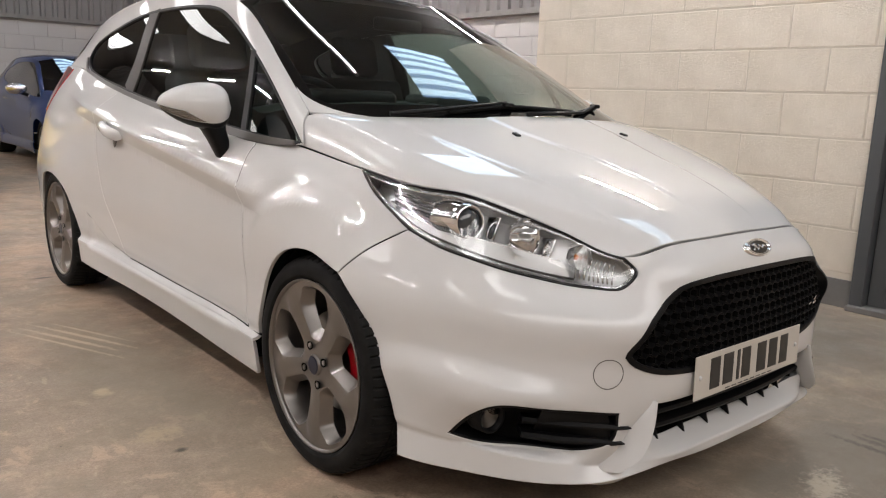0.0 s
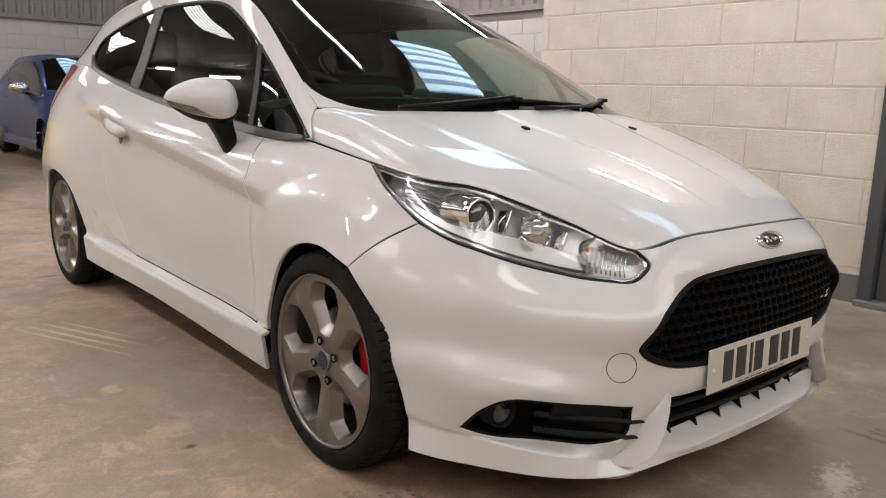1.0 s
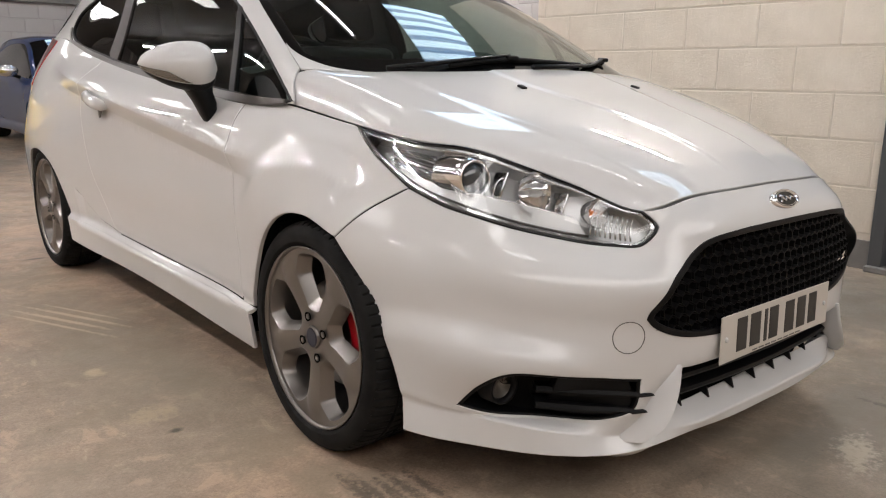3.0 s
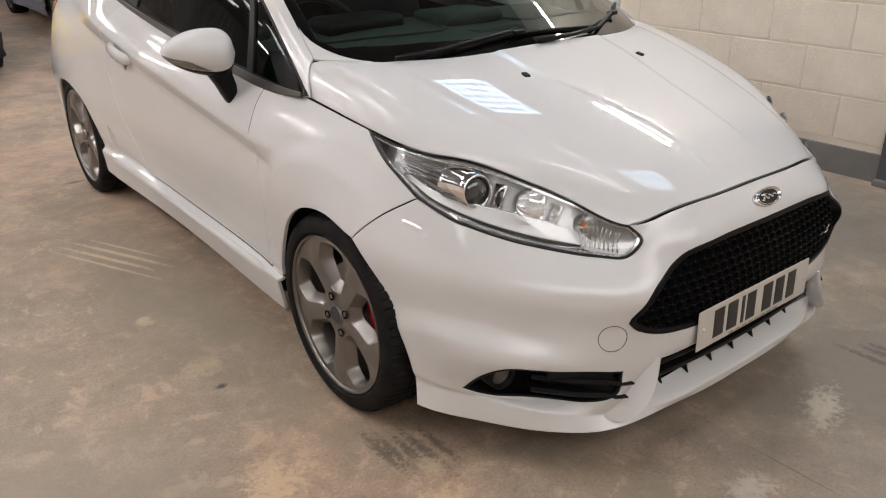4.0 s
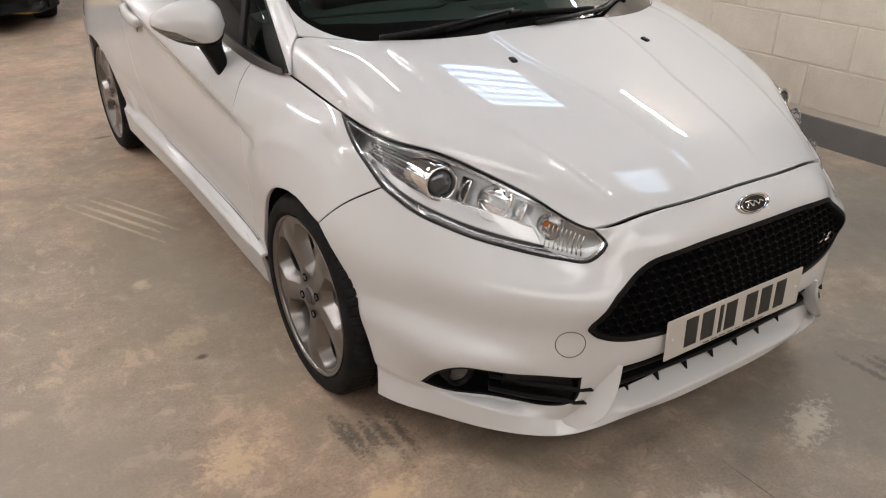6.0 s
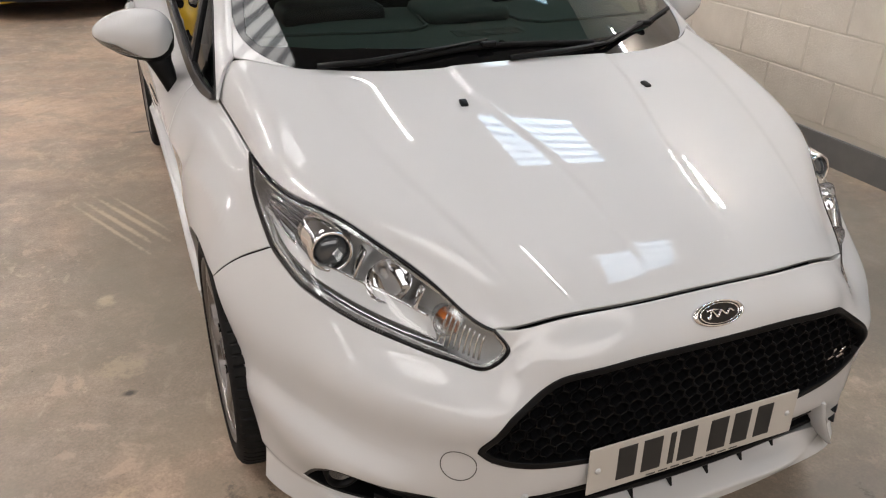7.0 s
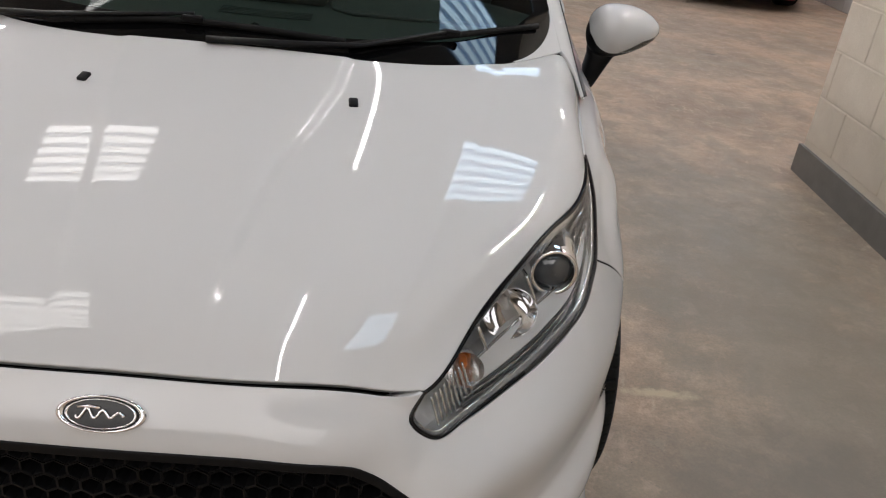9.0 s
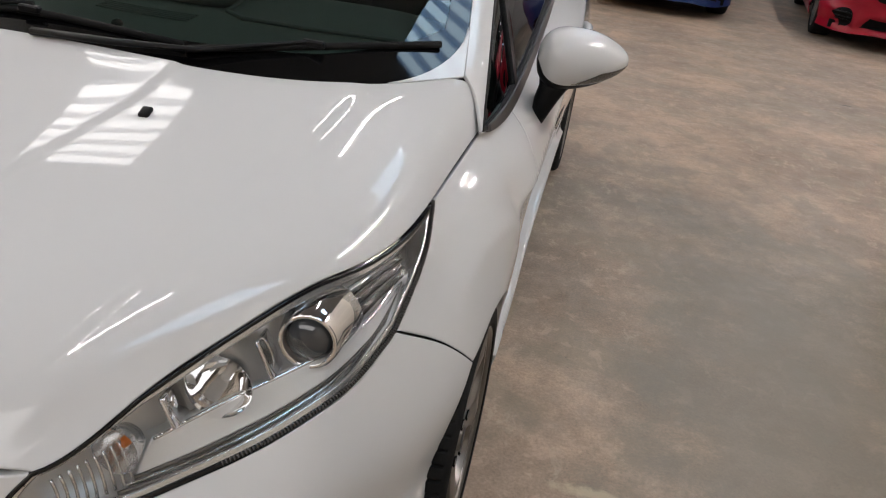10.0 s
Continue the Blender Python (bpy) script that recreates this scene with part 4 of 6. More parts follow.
# windscreen, roof and greenhouse
rim = np.array([(-.70, 0), (.70, 0), (.70, .97), (-.70, .97)])
pane_loop = tidy(np.array([(-.64, .062), (-.58, .078), (-.41, .092), (-.17, .074), (.18, .064), (.45, .084), (.60, .12), (.655, .16), (.672, .90), (.62, .94), (-.62, .94), (-.672, .90), (-.672, .10)]), .05)
screen = panel("windscreen", SCREEN, [pane_loop], GLASS, car, depth=0, cell=.05)
panel("frit_band", SCREEN, [rim, pane_loop], FRIT, screen, depth=0.006, lift=0.0005, cell=.04)
for s in (1, -1):
    arc = [(.70 - .125 * (1 - math.sin(w)), .155 * (1 - math.cos(w))) for w in np.linspace(0, math.pi / 2, 12)]
    corner = tidy(np.array([(.70, 0.0), (.70, .155)] + arc[::-1][1:]), .02)
    panel("screen_corner", SCREEN, [corner], WHITE, car, side=s, depth=.006, lift=.004, cell=.015)
panel("roof", ROOF, [np.array([(-.58, 0.004), (.58, 0.004), (.58, 2.1), (-.58, 2.1)])], WHITE, car, cell=0.06)
REAR_GLASS = Surf([
    [(0, 3.1, 1.12), (.3, 3.085, 1.12), (.55, 3.01, 1.12), (.67, 2.75, 1.12)],
    [(0, 2.95, 1.36), (.24, 2.93, 1.35), (.42, 2.88, 1.33), (.55, 2.75, 1.29)],
])
sheet("rear_window", REAR_GLASS, -3, 3, 0, 1, PRIVACY, car, na=24, nv=6)
glass_loop = on(CANT, GLASS_LINE, 6)[:-1]
trim_loop = inset(tidy(glass_loop, .02), .010)
outer = np.concatenate([line(0, 0, 2.65, 0, 40), line(2.65, 0, 2.65, .5, 10)[1:], line(2.65, .5, 0, .5, 40)[1:], line(0, .5, 0, 0, 8)[1:-1]])


def strip(points, width, n=10):
    """A band round a line of control points on the greenhouse side."""
    c = on(CANT, points, n)
    d = np.gradient(c, axis=0)
    d = np.stack([-d[:, 1], d[:, 0]], 1) / np.maximum(np.linalg.norm(d, axis=1, keepdims=True), 1e-9)
    return np.concatenate([c - d * width / 2, (c + d * width / 2)[::-1]])


door_glass = on(CANT, [(.77, .20, .888), (.716, .45, 1.04), (.684, .607, 1.127), (.655, .766, 1.205), (.629, .93, 1.275), (.61, 1.09, 1.325), (.605, 1.3, 1.343), (.605, 1.55, 1.345), (.61, 1.69, 1.34)], 6)
low_line = on(CANT, [(.736, 1.70, .994), (.744, 1.5, .97), (.759, 1.06, .93), (.772, .65, .895), (.776, .40, .879), (.774, .27, .877), (.77, .20, .888)], 6)
front_pane = np.concatenate([door_glass, low_line[:-1]])
rear_pane = np.concatenate([on(CANT, [(.61, 1.69, 1.34), (.607, 1.83, 1.335), (.62, 2.13, 1.30), (.641, 2.40, 1.244), (.665, 2.445, 1.18), (.69, 2.38, 1.115), (.71, 2.19, 1.062), (.736, 1.70, .994)], 6)])
for s in (1, -1):
    panel("window_surround", CANT, [outer, glass_loop], WHITE, car, side=s, depth=0.008)
    panel("window_seal", CANT, [glass_loop, trim_loop], BLACK, car, side=s, depth=0.01, lift=0.002, cell=.02)
    panel("door_window", CANT, [front_pane], SIDE_GLASS, car, side=s, depth=0, lift=-.006, cell=.05)
    panel("quarter_window", CANT, [rear_pane], PRIVACY, car, side=s, depth=0, lift=-.006, cell=.05)
    panel("centre_pillar", CANT, [strip([(.735, 1.70, .996), (.68, 1.67, 1.14), (.608, 1.71, 1.342)], .115)], PILLAR, car, side=s, depth=.006, lift=.001, cell=.03)
    panel("mirror_pillar", CANT, [strip([(.768, .535, .897), (.715, .593, 1.045), (.672, .66, 1.155)], .03)], BLACK, car, side=s, depth=.008, lift=.002, cell=.02)
    panel("belt_trim", CANT, [strip([(.776, .225, .876), (.779, .29, .868), (.78, .42, .869), (.772, .654, .886), (.759, 1.06, .922), (.744, 1.507, .962), (.73, 1.787, .998), (.71, 2.206, 1.055), (.695, 2.36, 1.09), (.668, 2.455, 1.15)], .017)], SATIN, car, "satin grey belt trim under the windows", side=s, depth=.012, lift=.007, cell=.02, step=.015)

# dark inside of the nose, floor pan and wheel housings
bm = bmesh.new()
box(bm, -.36, .36, -.66, -.60, .24, .57)
box(bm, -.60, .60, -.45, 2.95, .17, .22)
box(bm, -.78, .78, .42, 2.1, .19, .24)
part("floor_pan", bm, MATT_BLACK, car)
for s in (1, -1):
    for Y in (0, 2.489):
        bm = bmesh.new()
        n = 20
        rows = [[bm.verts.new((s * x, Y + (.335) * math.cos(math.pi * (k / n) * 1.1 - .157), .29 + .335 * math.sin(math.pi * (k / n) * 1.1 - .157))) for k in range(n + 1)] for x in (.56, .79)]
        for k in range(n):
            bm.faces.new((rows[0][k], rows[0][k + 1], rows[1][k + 1], rows[1][k]))
        bm.faces.new(rows[0])
        part("wheel_liner", bm, MATT_BLACK, car)


# wheels
def wheel(parent, x, y, side, front):
    hub = new("wheel")
    hub.parent = parent
    hub.matrix_local = Matrix(((0, 0, side, x), (side, 0, 0, y), (0, 1, 0, .297), (0, 0, 0, 1)))
    # tyre: profile from the inner bead over the tread to the outer bead, grooved
    prof = [(.232, -.19), (.262, -.196), (.285, -.188), (.293, -.178), (.296, -.165), (.297, -.14), (.297, -.117), (.2905, -.115), (.2905, -.108), (.297, -.106), (.298, -.08), (.298, -.073), (.2915, -.071), (.2915, -.064), (.298, -.062), (.297, -.036), (.296, -.022), (.2935, -.012), (.287, -.003), (.277, .004), (.262, .0075), (.247, .006), (.239, .001), (.234, -.006)]
    n = 432
    verts, faces = [], []
    for k in range(n):
        a = 2 * math.pi * k / n
        for j, (r, h) in enumerate(prof):
            cut = k % 6 < 1 and (j in (15, 16, 17) or j in (3, 4, 5))
            nick = (k + 3) % 6 < 1 and j in (9, 10)
            rr = r - (.006 if cut else 0) - (.005 if nick else 0)
            verts.append((rr * math.cos(a), rr * math.sin(a), h))
    m = len(prof)
    faces = [(k * m + j, ((k + 1) % n) * m + j, ((k + 1) % n) * m + j + 1, k * m + j + 1) for k in range(n) for j in range(m - 1)]
    mesh_part("tyre", verts, faces, RUBBER, hub).data.set_sharp_from_angle(angle=radians(24))
    # face of the rim with five tapered openings
    def face(r, turn):
        off = (turn - math.radians(126) + math.radians(36)) % math.radians(72) - math.radians(36)
        across = np.minimum(np.abs(r * np.sin(off)), .034)
        crown = -6.0 * across**2 * np.clip((r - .05) / .04, 0, 1) * np.clip((.225 - r) / .03, 0, 1)
        return -.012 + .012 * np.clip((r - .05) / .12, 0, 1) ** 2 - .006 * np.clip((r - .19) / .04, 0, 1) + crown

    circle = lambda r, n: np.stack([r * np.cos(np.linspace(0, 2 * np.pi, n, endpoint=False)), r * np.sin(np.linspace(0, 2 * np.pi, n, endpoint=False))], 1)
    loops, inner = [circle(.229, 120)], []
    shape = np.array([(.068, .012), (.0735, .026), (.086, .033), (.115, .0515), (.143, .0685), (.156, .0725), (.172, .070), (.196, .0615), (.206, .054), (.2125, .038), (.216, .014)])
    shape_low = np.array([(.094, .009), (.098, .017), (.107, .0225), (.128, .0355), (.150, .049), (.160, .052), (.173, .051), (.192, .046), (.200, .040), (.205, .029), (.2075, .010)])
    for k in range(5):
        c, sn = math.cos(math.radians(90 + 72 * k)), math.sin(math.radians(90 + 72 * k))
        made = []
        for sh in (shape, shape_low):
            pts = np.concatenate([sh, (sh * (1, -1))[::-1]])
            pts = hermite(np.arange(len(pts) + 1), np.concatenate([pts, pts[:1]]), np.linspace(0, len(pts), 66, endpoint=False))
            made.append(np.stack([pts[:, 0] * c - pts[:, 1] * sn, pts[:, 0] * sn + pts[:, 1] * c], 1))
        loops.append(made[0])
        inner.append(made[1])
    uv, tris = fill(loops, .011)
    r = np.hypot(uv[:, 0], uv[:, 1])
    V3 = [np.column_stack([uv, face(r, np.arctan2(uv[:, 1], uv[:, 0]))])]
    F = [t if np.cross(uv[t[1]] - uv[t[0]], uv[t[2]] - uv[t[0]]) > 0 else t[::-1] for t in tris]
    bm = bmesh.new()
    vs = [bm.verts.new(p) for p in V3[0]]
    for t in F:
        bm.faces.new([vs[i] for i in t])
    for a, b in zip(loops[1:], inner):
        L = len(a)
        top = [bm.verts.new((*p, float(face(np.hypot(*p), math.atan2(p[1], p[0]))))) for p in a]
        lip = [bm.verts.new((*(p * .85 + q * .15), float(face(np.hypot(*p), math.atan2(p[1], p[0]))) - .003)) for p, q in zip(a, b)]
        low = [bm.verts.new((*q, -.042)) for q in b]
        for ra, rb in ((top, lip), (lip, low)):
            for i in range(L):
                f = (ra[i], rb[i], rb[(i + 1) % L], ra[(i + 1) % L])
                bm.faces.new(f)
    bmesh.ops.remove_doubles(bm, verts=list(bm.verts), dist=1e-5)
    bmesh.ops.recalc_face_normals(bm, faces=list(bm.faces))
    rim = part("rim", bm, ALLOY, hub, "grey five-spoke alloy rim", smooth=True)
    rim.data.set_sharp_from_angle(angle=radians(28))
    bm = bmesh.new()
    lathe(bm, [(.226, -.008), (.234, -.002), (.236, .002), (.233, .004), (.229, -.004), (.222, -.03), (.212, -.06), (.205, -.18)], 96)
    part("rim_barrel", bm, ALLOY, hub, smooth=True)
    # nuts, centre cap, brake
    for k in range(4):
        a = math.radians(22 + 90 * k)
        # shallow black dish, its colour stands in for the shade of a deep recess
        bm = bmesh.new()
        lathe(bm, [(.0005, -.0125), (.0105, -.0125), (.0125, -.0085)], 20, Matrix.Translation((.054 * math.cos(a), .054 * math.sin(a), .002)))
        part("nut_well_shade", bm, MATT_BLACK, rim)
        bm = bmesh.new()
        bmesh.ops.create_cone(bm, cap_ends=True, segments=6, radius1=.0085, radius2=.0075, depth=.012, matrix=Matrix.Translation((.054 * math.cos(a), .054 * math.sin(a), -.0125)))
        part("wheel_nut", bm, DISC, rim)
    bm = bmesh.new()
    lathe(bm, [(.0005, -.004), (.022, -.004), (.0255, -.0055)], 32)
    part("centre_cap", bm, BLUE_BADGE, rim, "dark blue centre cap")
    bm = bmesh.new()
    lathe(bm, [(.0255, -.0055), (.0275, -.0045), (.0285, -.008), (.03, -.0115)], 32)
    part("cap_ring", bm, ALLOY, rim, smooth=True)
    bm = bmesh.new()
    lathe(bm, [(.03, -.085), (.07, -.085), (.072, -.078), (.138, -.078), (.138, -.098), (.03, -.098)], 64)
    part("brake_disc", bm, DISC, hub, smooth=False)
    if front:
        bm = bmesh.new()
        n = 14
        cols = []
        for k in range(n + 1):
            a = math.radians(-14 + 70 * k / n) if side < 0 else math.radians(194 - 70 * k / n)
            e = min(1, 3 * min(k, n - k) / n + .55)
            cols.append([bm.verts.new((r * math.cos(a), r * math.sin(a), h)) for r, h in ((.098, -.075), (.104, -.058), (.150 * e + .160 * (1 - e), -.052), (.178, -.062), (.182, -.11), (.098, -.11))])
        for a, b in zip(cols, cols[1:]):
            for j in range(6):
                bm.faces.new((a[j], a[(j + 1) % 6], b[(j + 1) % 6], b[j]))
        bm.faces.new(cols[0])
        bm.faces.new(cols[-1][::-1])
        bmesh.ops.recalc_face_normals(bm, faces=list(bm.faces))
        part("brake_caliper", bm, RED, hub, "red brake caliper")
    return hub


for X, Y, side, front in ((-.838, 0, -1, True), (.838, 0, 1, True), (-.838, 2.489, -1, False), (.838, 2.489, 1, False)):
    wheel(car, X, Y, side, front)


# headlights
def facing(p, d):
    """A pose at p whose z axis looks along d."""
    return Matrix.Translation(p) @ Vector(d).to_track_quat("Z", "Y").to_matrix().to_4x4()


def mirrored(m, s):
    return Matrix.Diagonal((s, 1, 1, 1)) @ m


lamp_in = inset(tidy(lamp_loop, .012), .0031)
lamp_core = inset(tidy(lamp_loop, .012), .010)
bar_out = on(SIDE, [(.738, -.20, .745), (.722, -.29, .70), (.69, -.375, .675), (.63, -.475, .648), (.56, -.555, .626), (.50, -.61, .612)], 8)
bar_in = on(SIDE, [(.512, -.57, .660), (.56, -.505, .678), (.615, -.435, .695), (.668, -.352, .708), (.702, -.275, .728), (.724, -.18, .765)], 8)
bar_out = bar_out * .66 + bar_in[::-1] * .34
low_rib = on(SIDE, [(.732, -.24, .717), (.70, -.358, .672), (.635, -.478, .640), (.55, -.572, .616), (.48, -.632, .604)], 8)
for s in (1, -1):
    lamp = panel("headlight", SIDE, [inset(lamp_loop, .002)], LENS, car, "clear headlight with projector lens and black edge", side=s, depth=0, cell=.02)
    panel("lamp_edge", SIDE, [inset(lamp_loop, .002), lamp_in], GLOSS_BLACK, lamp, side=s, depth=.012, lift=.0012, cell=.012, step=.01)
    panel("lamp_bowl", SIDE, [inset(lamp_loop, .004)], LAMP_BOWL, lamp, side=s, depth=0, lift=-.062, cell=.03)
    panel("lamp_wall", SIDE, [lamp_in, lamp_core], REFLECTOR, lamp, side=s, depth=.06, lift=-.004, cell=.012, step=.01)
    panel("light_bar", SIDE, [np.concatenate([bar_out, bar_in])], SILVER, lamp, "satin silver light bar", side=s, depth=.05, lift=-.020, cell=.014, step=.01)
    bm = bmesh.new()
    edge = SIDE.at(low_rib[:, 0], low_rib[:, 1]) - .016 * SIDE.normal(low_rib[:, 0], low_rib[:, 1])
    tube(bm, [tuple(p * (s, 1, 1)) for p in edge], .0035, 6)
    edge = SIDE.at(bar_in[:, 0], bar_in[:, 1]) - .022 * SIDE.normal(bar_in[:, 0], bar_in[:, 1])
    tube(bm, [tuple(p * (s, 1, 1)) for p in edge], .003, 6)
    part("chrome_rib", bm, CHROME, lamp, smooth=True)
    for k, (w, mtl, r) in enumerate(((.18, SATIN, .003), (.42, CHROME, .003), (.66, SATIN, .003), (.86, CHROME, .0025))):
        m = np.linspace(0, 1, 24)
        u = np.stack([np.interp(m, np.linspace(0, 1, len(bar_out)), bar_out[:, j]) for j in (0, 1)], 1)
        o = np.stack([np.interp(m, np.linspace(0, 1, len(low_rib)), low_rib[:, j]) for j in (0, 1)], 1)
        c = u * (1 - w) + o * w
        bm = bmesh.new()
        tube(bm, [tuple(p * (s, 1, 1)) for p in SIDE.at(c[:, 0], c[:, 1]) - (.020 + .006 * (k % 2)) * SIDE.normal(c[:, 0], c[:, 1])], r, 6)
        part("lamp_rib", bm, mtl, lamp, smooth=True)
    # chrome flutes in the tail and a ribbed gasket round it
    for w0, w1 in ((.16, .30), (.32, .46), (.50, .62), (.68, .80)):
        top, low = np.array((.708, -.170, .800)), np.array((.735, -.215, .735))
        far, near = np.array((.640, -.315, .785)), np.array((.708, -.335, .690))
        bm = bmesh.new()
        rows = []
        for t in np.linspace(0, 1, 12):
            q = SIDE.find([top * (1 - w) * (1 - t) + low * w * (1 - t) + far * (1 - w) * t + near * w * t for w in np.linspace(w0, w1, 6)])
            dip = np.array((.020, .028, .031, .031, .028, .020))[:, None] * min(1, .55 + t)
            rows.append([bm.verts.new(p * (s, 1, 1)) for p in SIDE.at(q[:, 0], q[:, 1]) - dip * SIDE.normal(q[:, 0], q[:, 1])])
        for a, b in zip(rows, rows[1:]):
            for j in range(5):
                bm.faces.new((a[j], a[j + 1], b[j + 1], b[j]))
        bmesh.ops.solidify(bm, geom=list(bm.faces), thickness=.0015)
        bmesh.ops.recalc_face_normals(bm, faces=list(bm.faces))
        part("tail_flute", bm, CHROME, lamp, smooth=True)
    gasket = np.concatenate([lamp_tail, lamp_low[1:26]])
    gasket = through_points(gasket[::3], 8)
    bm = bmesh.new()
    q, m = SIDE.at(gasket[:, 0], gasket[:, 1]), SIDE.normal(gasket[:, 0], gasket[:, 1])
    along = np.gradient(q, axis=0)
    for p, d, k in zip(q, along, m):
        f = Matrix(np.column_stack([d / np.linalg.norm(d), np.cross(k, d / np.linalg.norm(d)), k]).tolist()).to_4x4()
        box(bm, -.0009, .0009, -.0066, -.0012, -.001, .0032, Matrix.Diagonal((s, 1, 1, 1)) @ Matrix.Translation(p) @ f)
    part("gasket_ribs", bm, SATIN, lamp)
    # projector: barrel, ring and glass ball
    at = mirrored(facing((.634, -.375, .727), (.10, -.97, .10)), s)
    bm = bmesh.new()
    lathe(bm, [(.036, .012), (.0395, .015), (.043, .012), (.047, -.01), (.058, -.05), (.062, -.07)], 40, at)
    part("projector_ring", bm, CHROME, lamp, smooth=True)
    bm = bmesh.new()
    lathe(bm, [(.0005, .019), (.012, .018), (.022, .0145), (.030, .009), (.0355, .001), (.037, -.01)], 40, at)
    part("projector_lens", bm, BALL_GLASS, lamp, "dark projector lens", smooth=True)
    # main beam bowl
    at = mirrored(facing((.552, -.475, .70), (.12, -.98, .12)), s)
    bm = bmesh.new()
    lathe(bm, [(.046, .016), (.043, .012), (.038, -.004), (.028, -.025), (.012, -.04), (.0005, -.043)], 32, at)
    part("beam_bowl", bm, CHROME, lamp, smooth=True)
    bm = bmesh.new()
    lathe(bm, [(.0005, -.008), (.006, -.010), (.0065, -.04)], 12, at)
    part("bulb", bm, SILVER, lamp, smooth=True)
    # blade between the bowls, as a thin upright fin
    for place, tall in (((.592, -.43, .716), .030), ((.508, -.535, .68), .024)):
        bm = bmesh.new()
        rounded_box(bm, -.0035, .0035, -tall, tall, -.04, .006, .003, 2, mirrored(facing(place, (.12, -.98, .12)) @ pose(0, 0, 0, 0, 0, 25), s))
        part("lamp_blade", bm, CHROME, lamp, smooth=True)
    # indicator with its amber bulb and the ribbed corner lens
    at = mirrored(facing((.478, -.585, .664), (.0, -1, .1)), s)
    bm = bmesh.new()
    lathe(bm, [(.032, .022), (.029, .012), (.022, -.01), (.0005, -.02)], 28, at)
    part("indicator_bowl", bm, REFLECTOR, lamp, smooth=True)
    bm = bmesh.new()
    lathe(bm, [(.0005, .010), (.005, .008), (.0068, .002), (.0068, -.018)], 16, at)
    part("indicator_bulb", bm, AMBER, lamp, "amber indicator bulb", smooth=True)
    bm = bmesh.new()
    for k in range(9):
        t = k / 8
        p0 = SIDE.find([(.485 - .05 * t, -.60 - .065 * t, .675 - .02 * t)])[0]
        q0 = SIDE.find([(.50 - .055 * t, -.605 - .065 * t, .622 - .012 * t)])[0]
        w = np.linspace(p0, q0, 5)
        e = SIDE.at(w[:, 0], w[:, 1]) - .008 * SIDE.normal(w[:, 0], w[:, 1])
        tube(bm, [tuple(p * (s, 1, 1)) for p in e], .0022, 6)
    part("corner_ribs", bm, REFLECTOR, lamp, smooth=True)
    top_rib = on(SIDE, [(.70, -.17, .803), (.665, -.27, .793), (.61, -.36, .781), (.55, -.452, .752), (.49, -.555, .71)], 8)
    bm = bmesh.new()
    edge = SIDE.at(top_rib[:, 0], top_rib[:, 1]) - .012 * SIDE.normal(top_rib[:, 0], top_rib[:, 1])
    tube(bm, [tuple(p * (s, 1, 1)) for p in edge], .005, 8)
    part("top_rib", bm, CHROME, lamp, smooth=True)

# grille: rim, honeycomb and backing
gx = np.linspace(-.47, .47, 41)
ga = SIDE.find(np.array([(x, -.78, z) for x in gx for z in (.41, .46, .52, .58, .62)]))
gp = SIDE.at(ga[:, 0], ga[:, 1])
terms = lambda x, z: np.stack([np.ones_like(x), x**2, x**4, z, z * z, z * x**2], -1)
coef = np.linalg.lstsq(terms(gp[:, 0], gp[:, 2]), gp[:, 1], rcond=None)[0]
front_y = lambda x, z: terms(np.asarray(x, float), np.asarray(z, float)) @ coef
grille = panel("grille", SIDE, [grille_loop, inset(tidy(grille_loop, .012), .008)], BLACK, car, "black grille with honeycomb mesh", depth=.03, lift=.003, cell=.012, step=.01)
outline = SIDE.at(grille_loop[:, 0], grille_loop[:, 1])[:, [0, 2]]
bm = bmesh.new()
PITCH, ROW, k = .0310, .0245, 0
for j in range(-1, 11):
    for i in range(-17, 18):
        cx, cz = i * PITCH + (PITCH / 2 if j % 2 else 0), .395 + j * ROW
        if not inside(outline, np.array([(cx, cz)]))[0]:
            continue
        ang = [math.radians(30 + 60 * q) for q in range(6)]
        rings = []
        for scale, back in ((1.0, .008), (.88, .008), (.85, .010), (.80, .03)):
            rings.append([bm.verts.new((cx + .0179 * scale * math.cos(a), float(front_y(cx, cz)) + back, cz + .0163 * scale * math.sin(a))) for a in ang])
        for a, b in zip(rings, rings[1:]):
            for q in range(6):
                bm.faces.new((a[q], a[(q + 1) % 6], b[(q + 1) % 6], b[q]))
part("honeycomb_mesh", bm, BLACK, grille)
panel("grille_backing", SIDE, [grille_loop], MATT_BLACK, grille, depth=0, lift=-.034, cell=.05)

# lower mouth: backing, slats and upright vanes
mouth = panel("lower_intake", SIDE, [mouth_loop], MATT_BLACK, car, "black lower air intake with slats", depth=0, lift=-.07, cell=.05)
for z, back in ((.300, .012), (.262, .016)):
    bm = bmesh.new()
    ring = []
    for x in np.linspace(-.405, .405, 33):
        y = float(-.778 + .16 * x * x) + back
        ring.append([bm.verts.new((x, y + dy, z + dz)) for dy, dz in ((0, 0), (.002, .007), (.05, .012), (.05, -.004), (.002, -.005))])
    for a, b in zip(ring, ring[1:]):
        for q in range(5):
            bm.faces.new((a[q], a[(q + 1) % 5], b[(q + 1) % 5], b[q]))
    bmesh.ops.recalc_face_normals(bm, faces=list(bm.faces))
    part("slat", bm, BLACK, mouth, smooth=False)
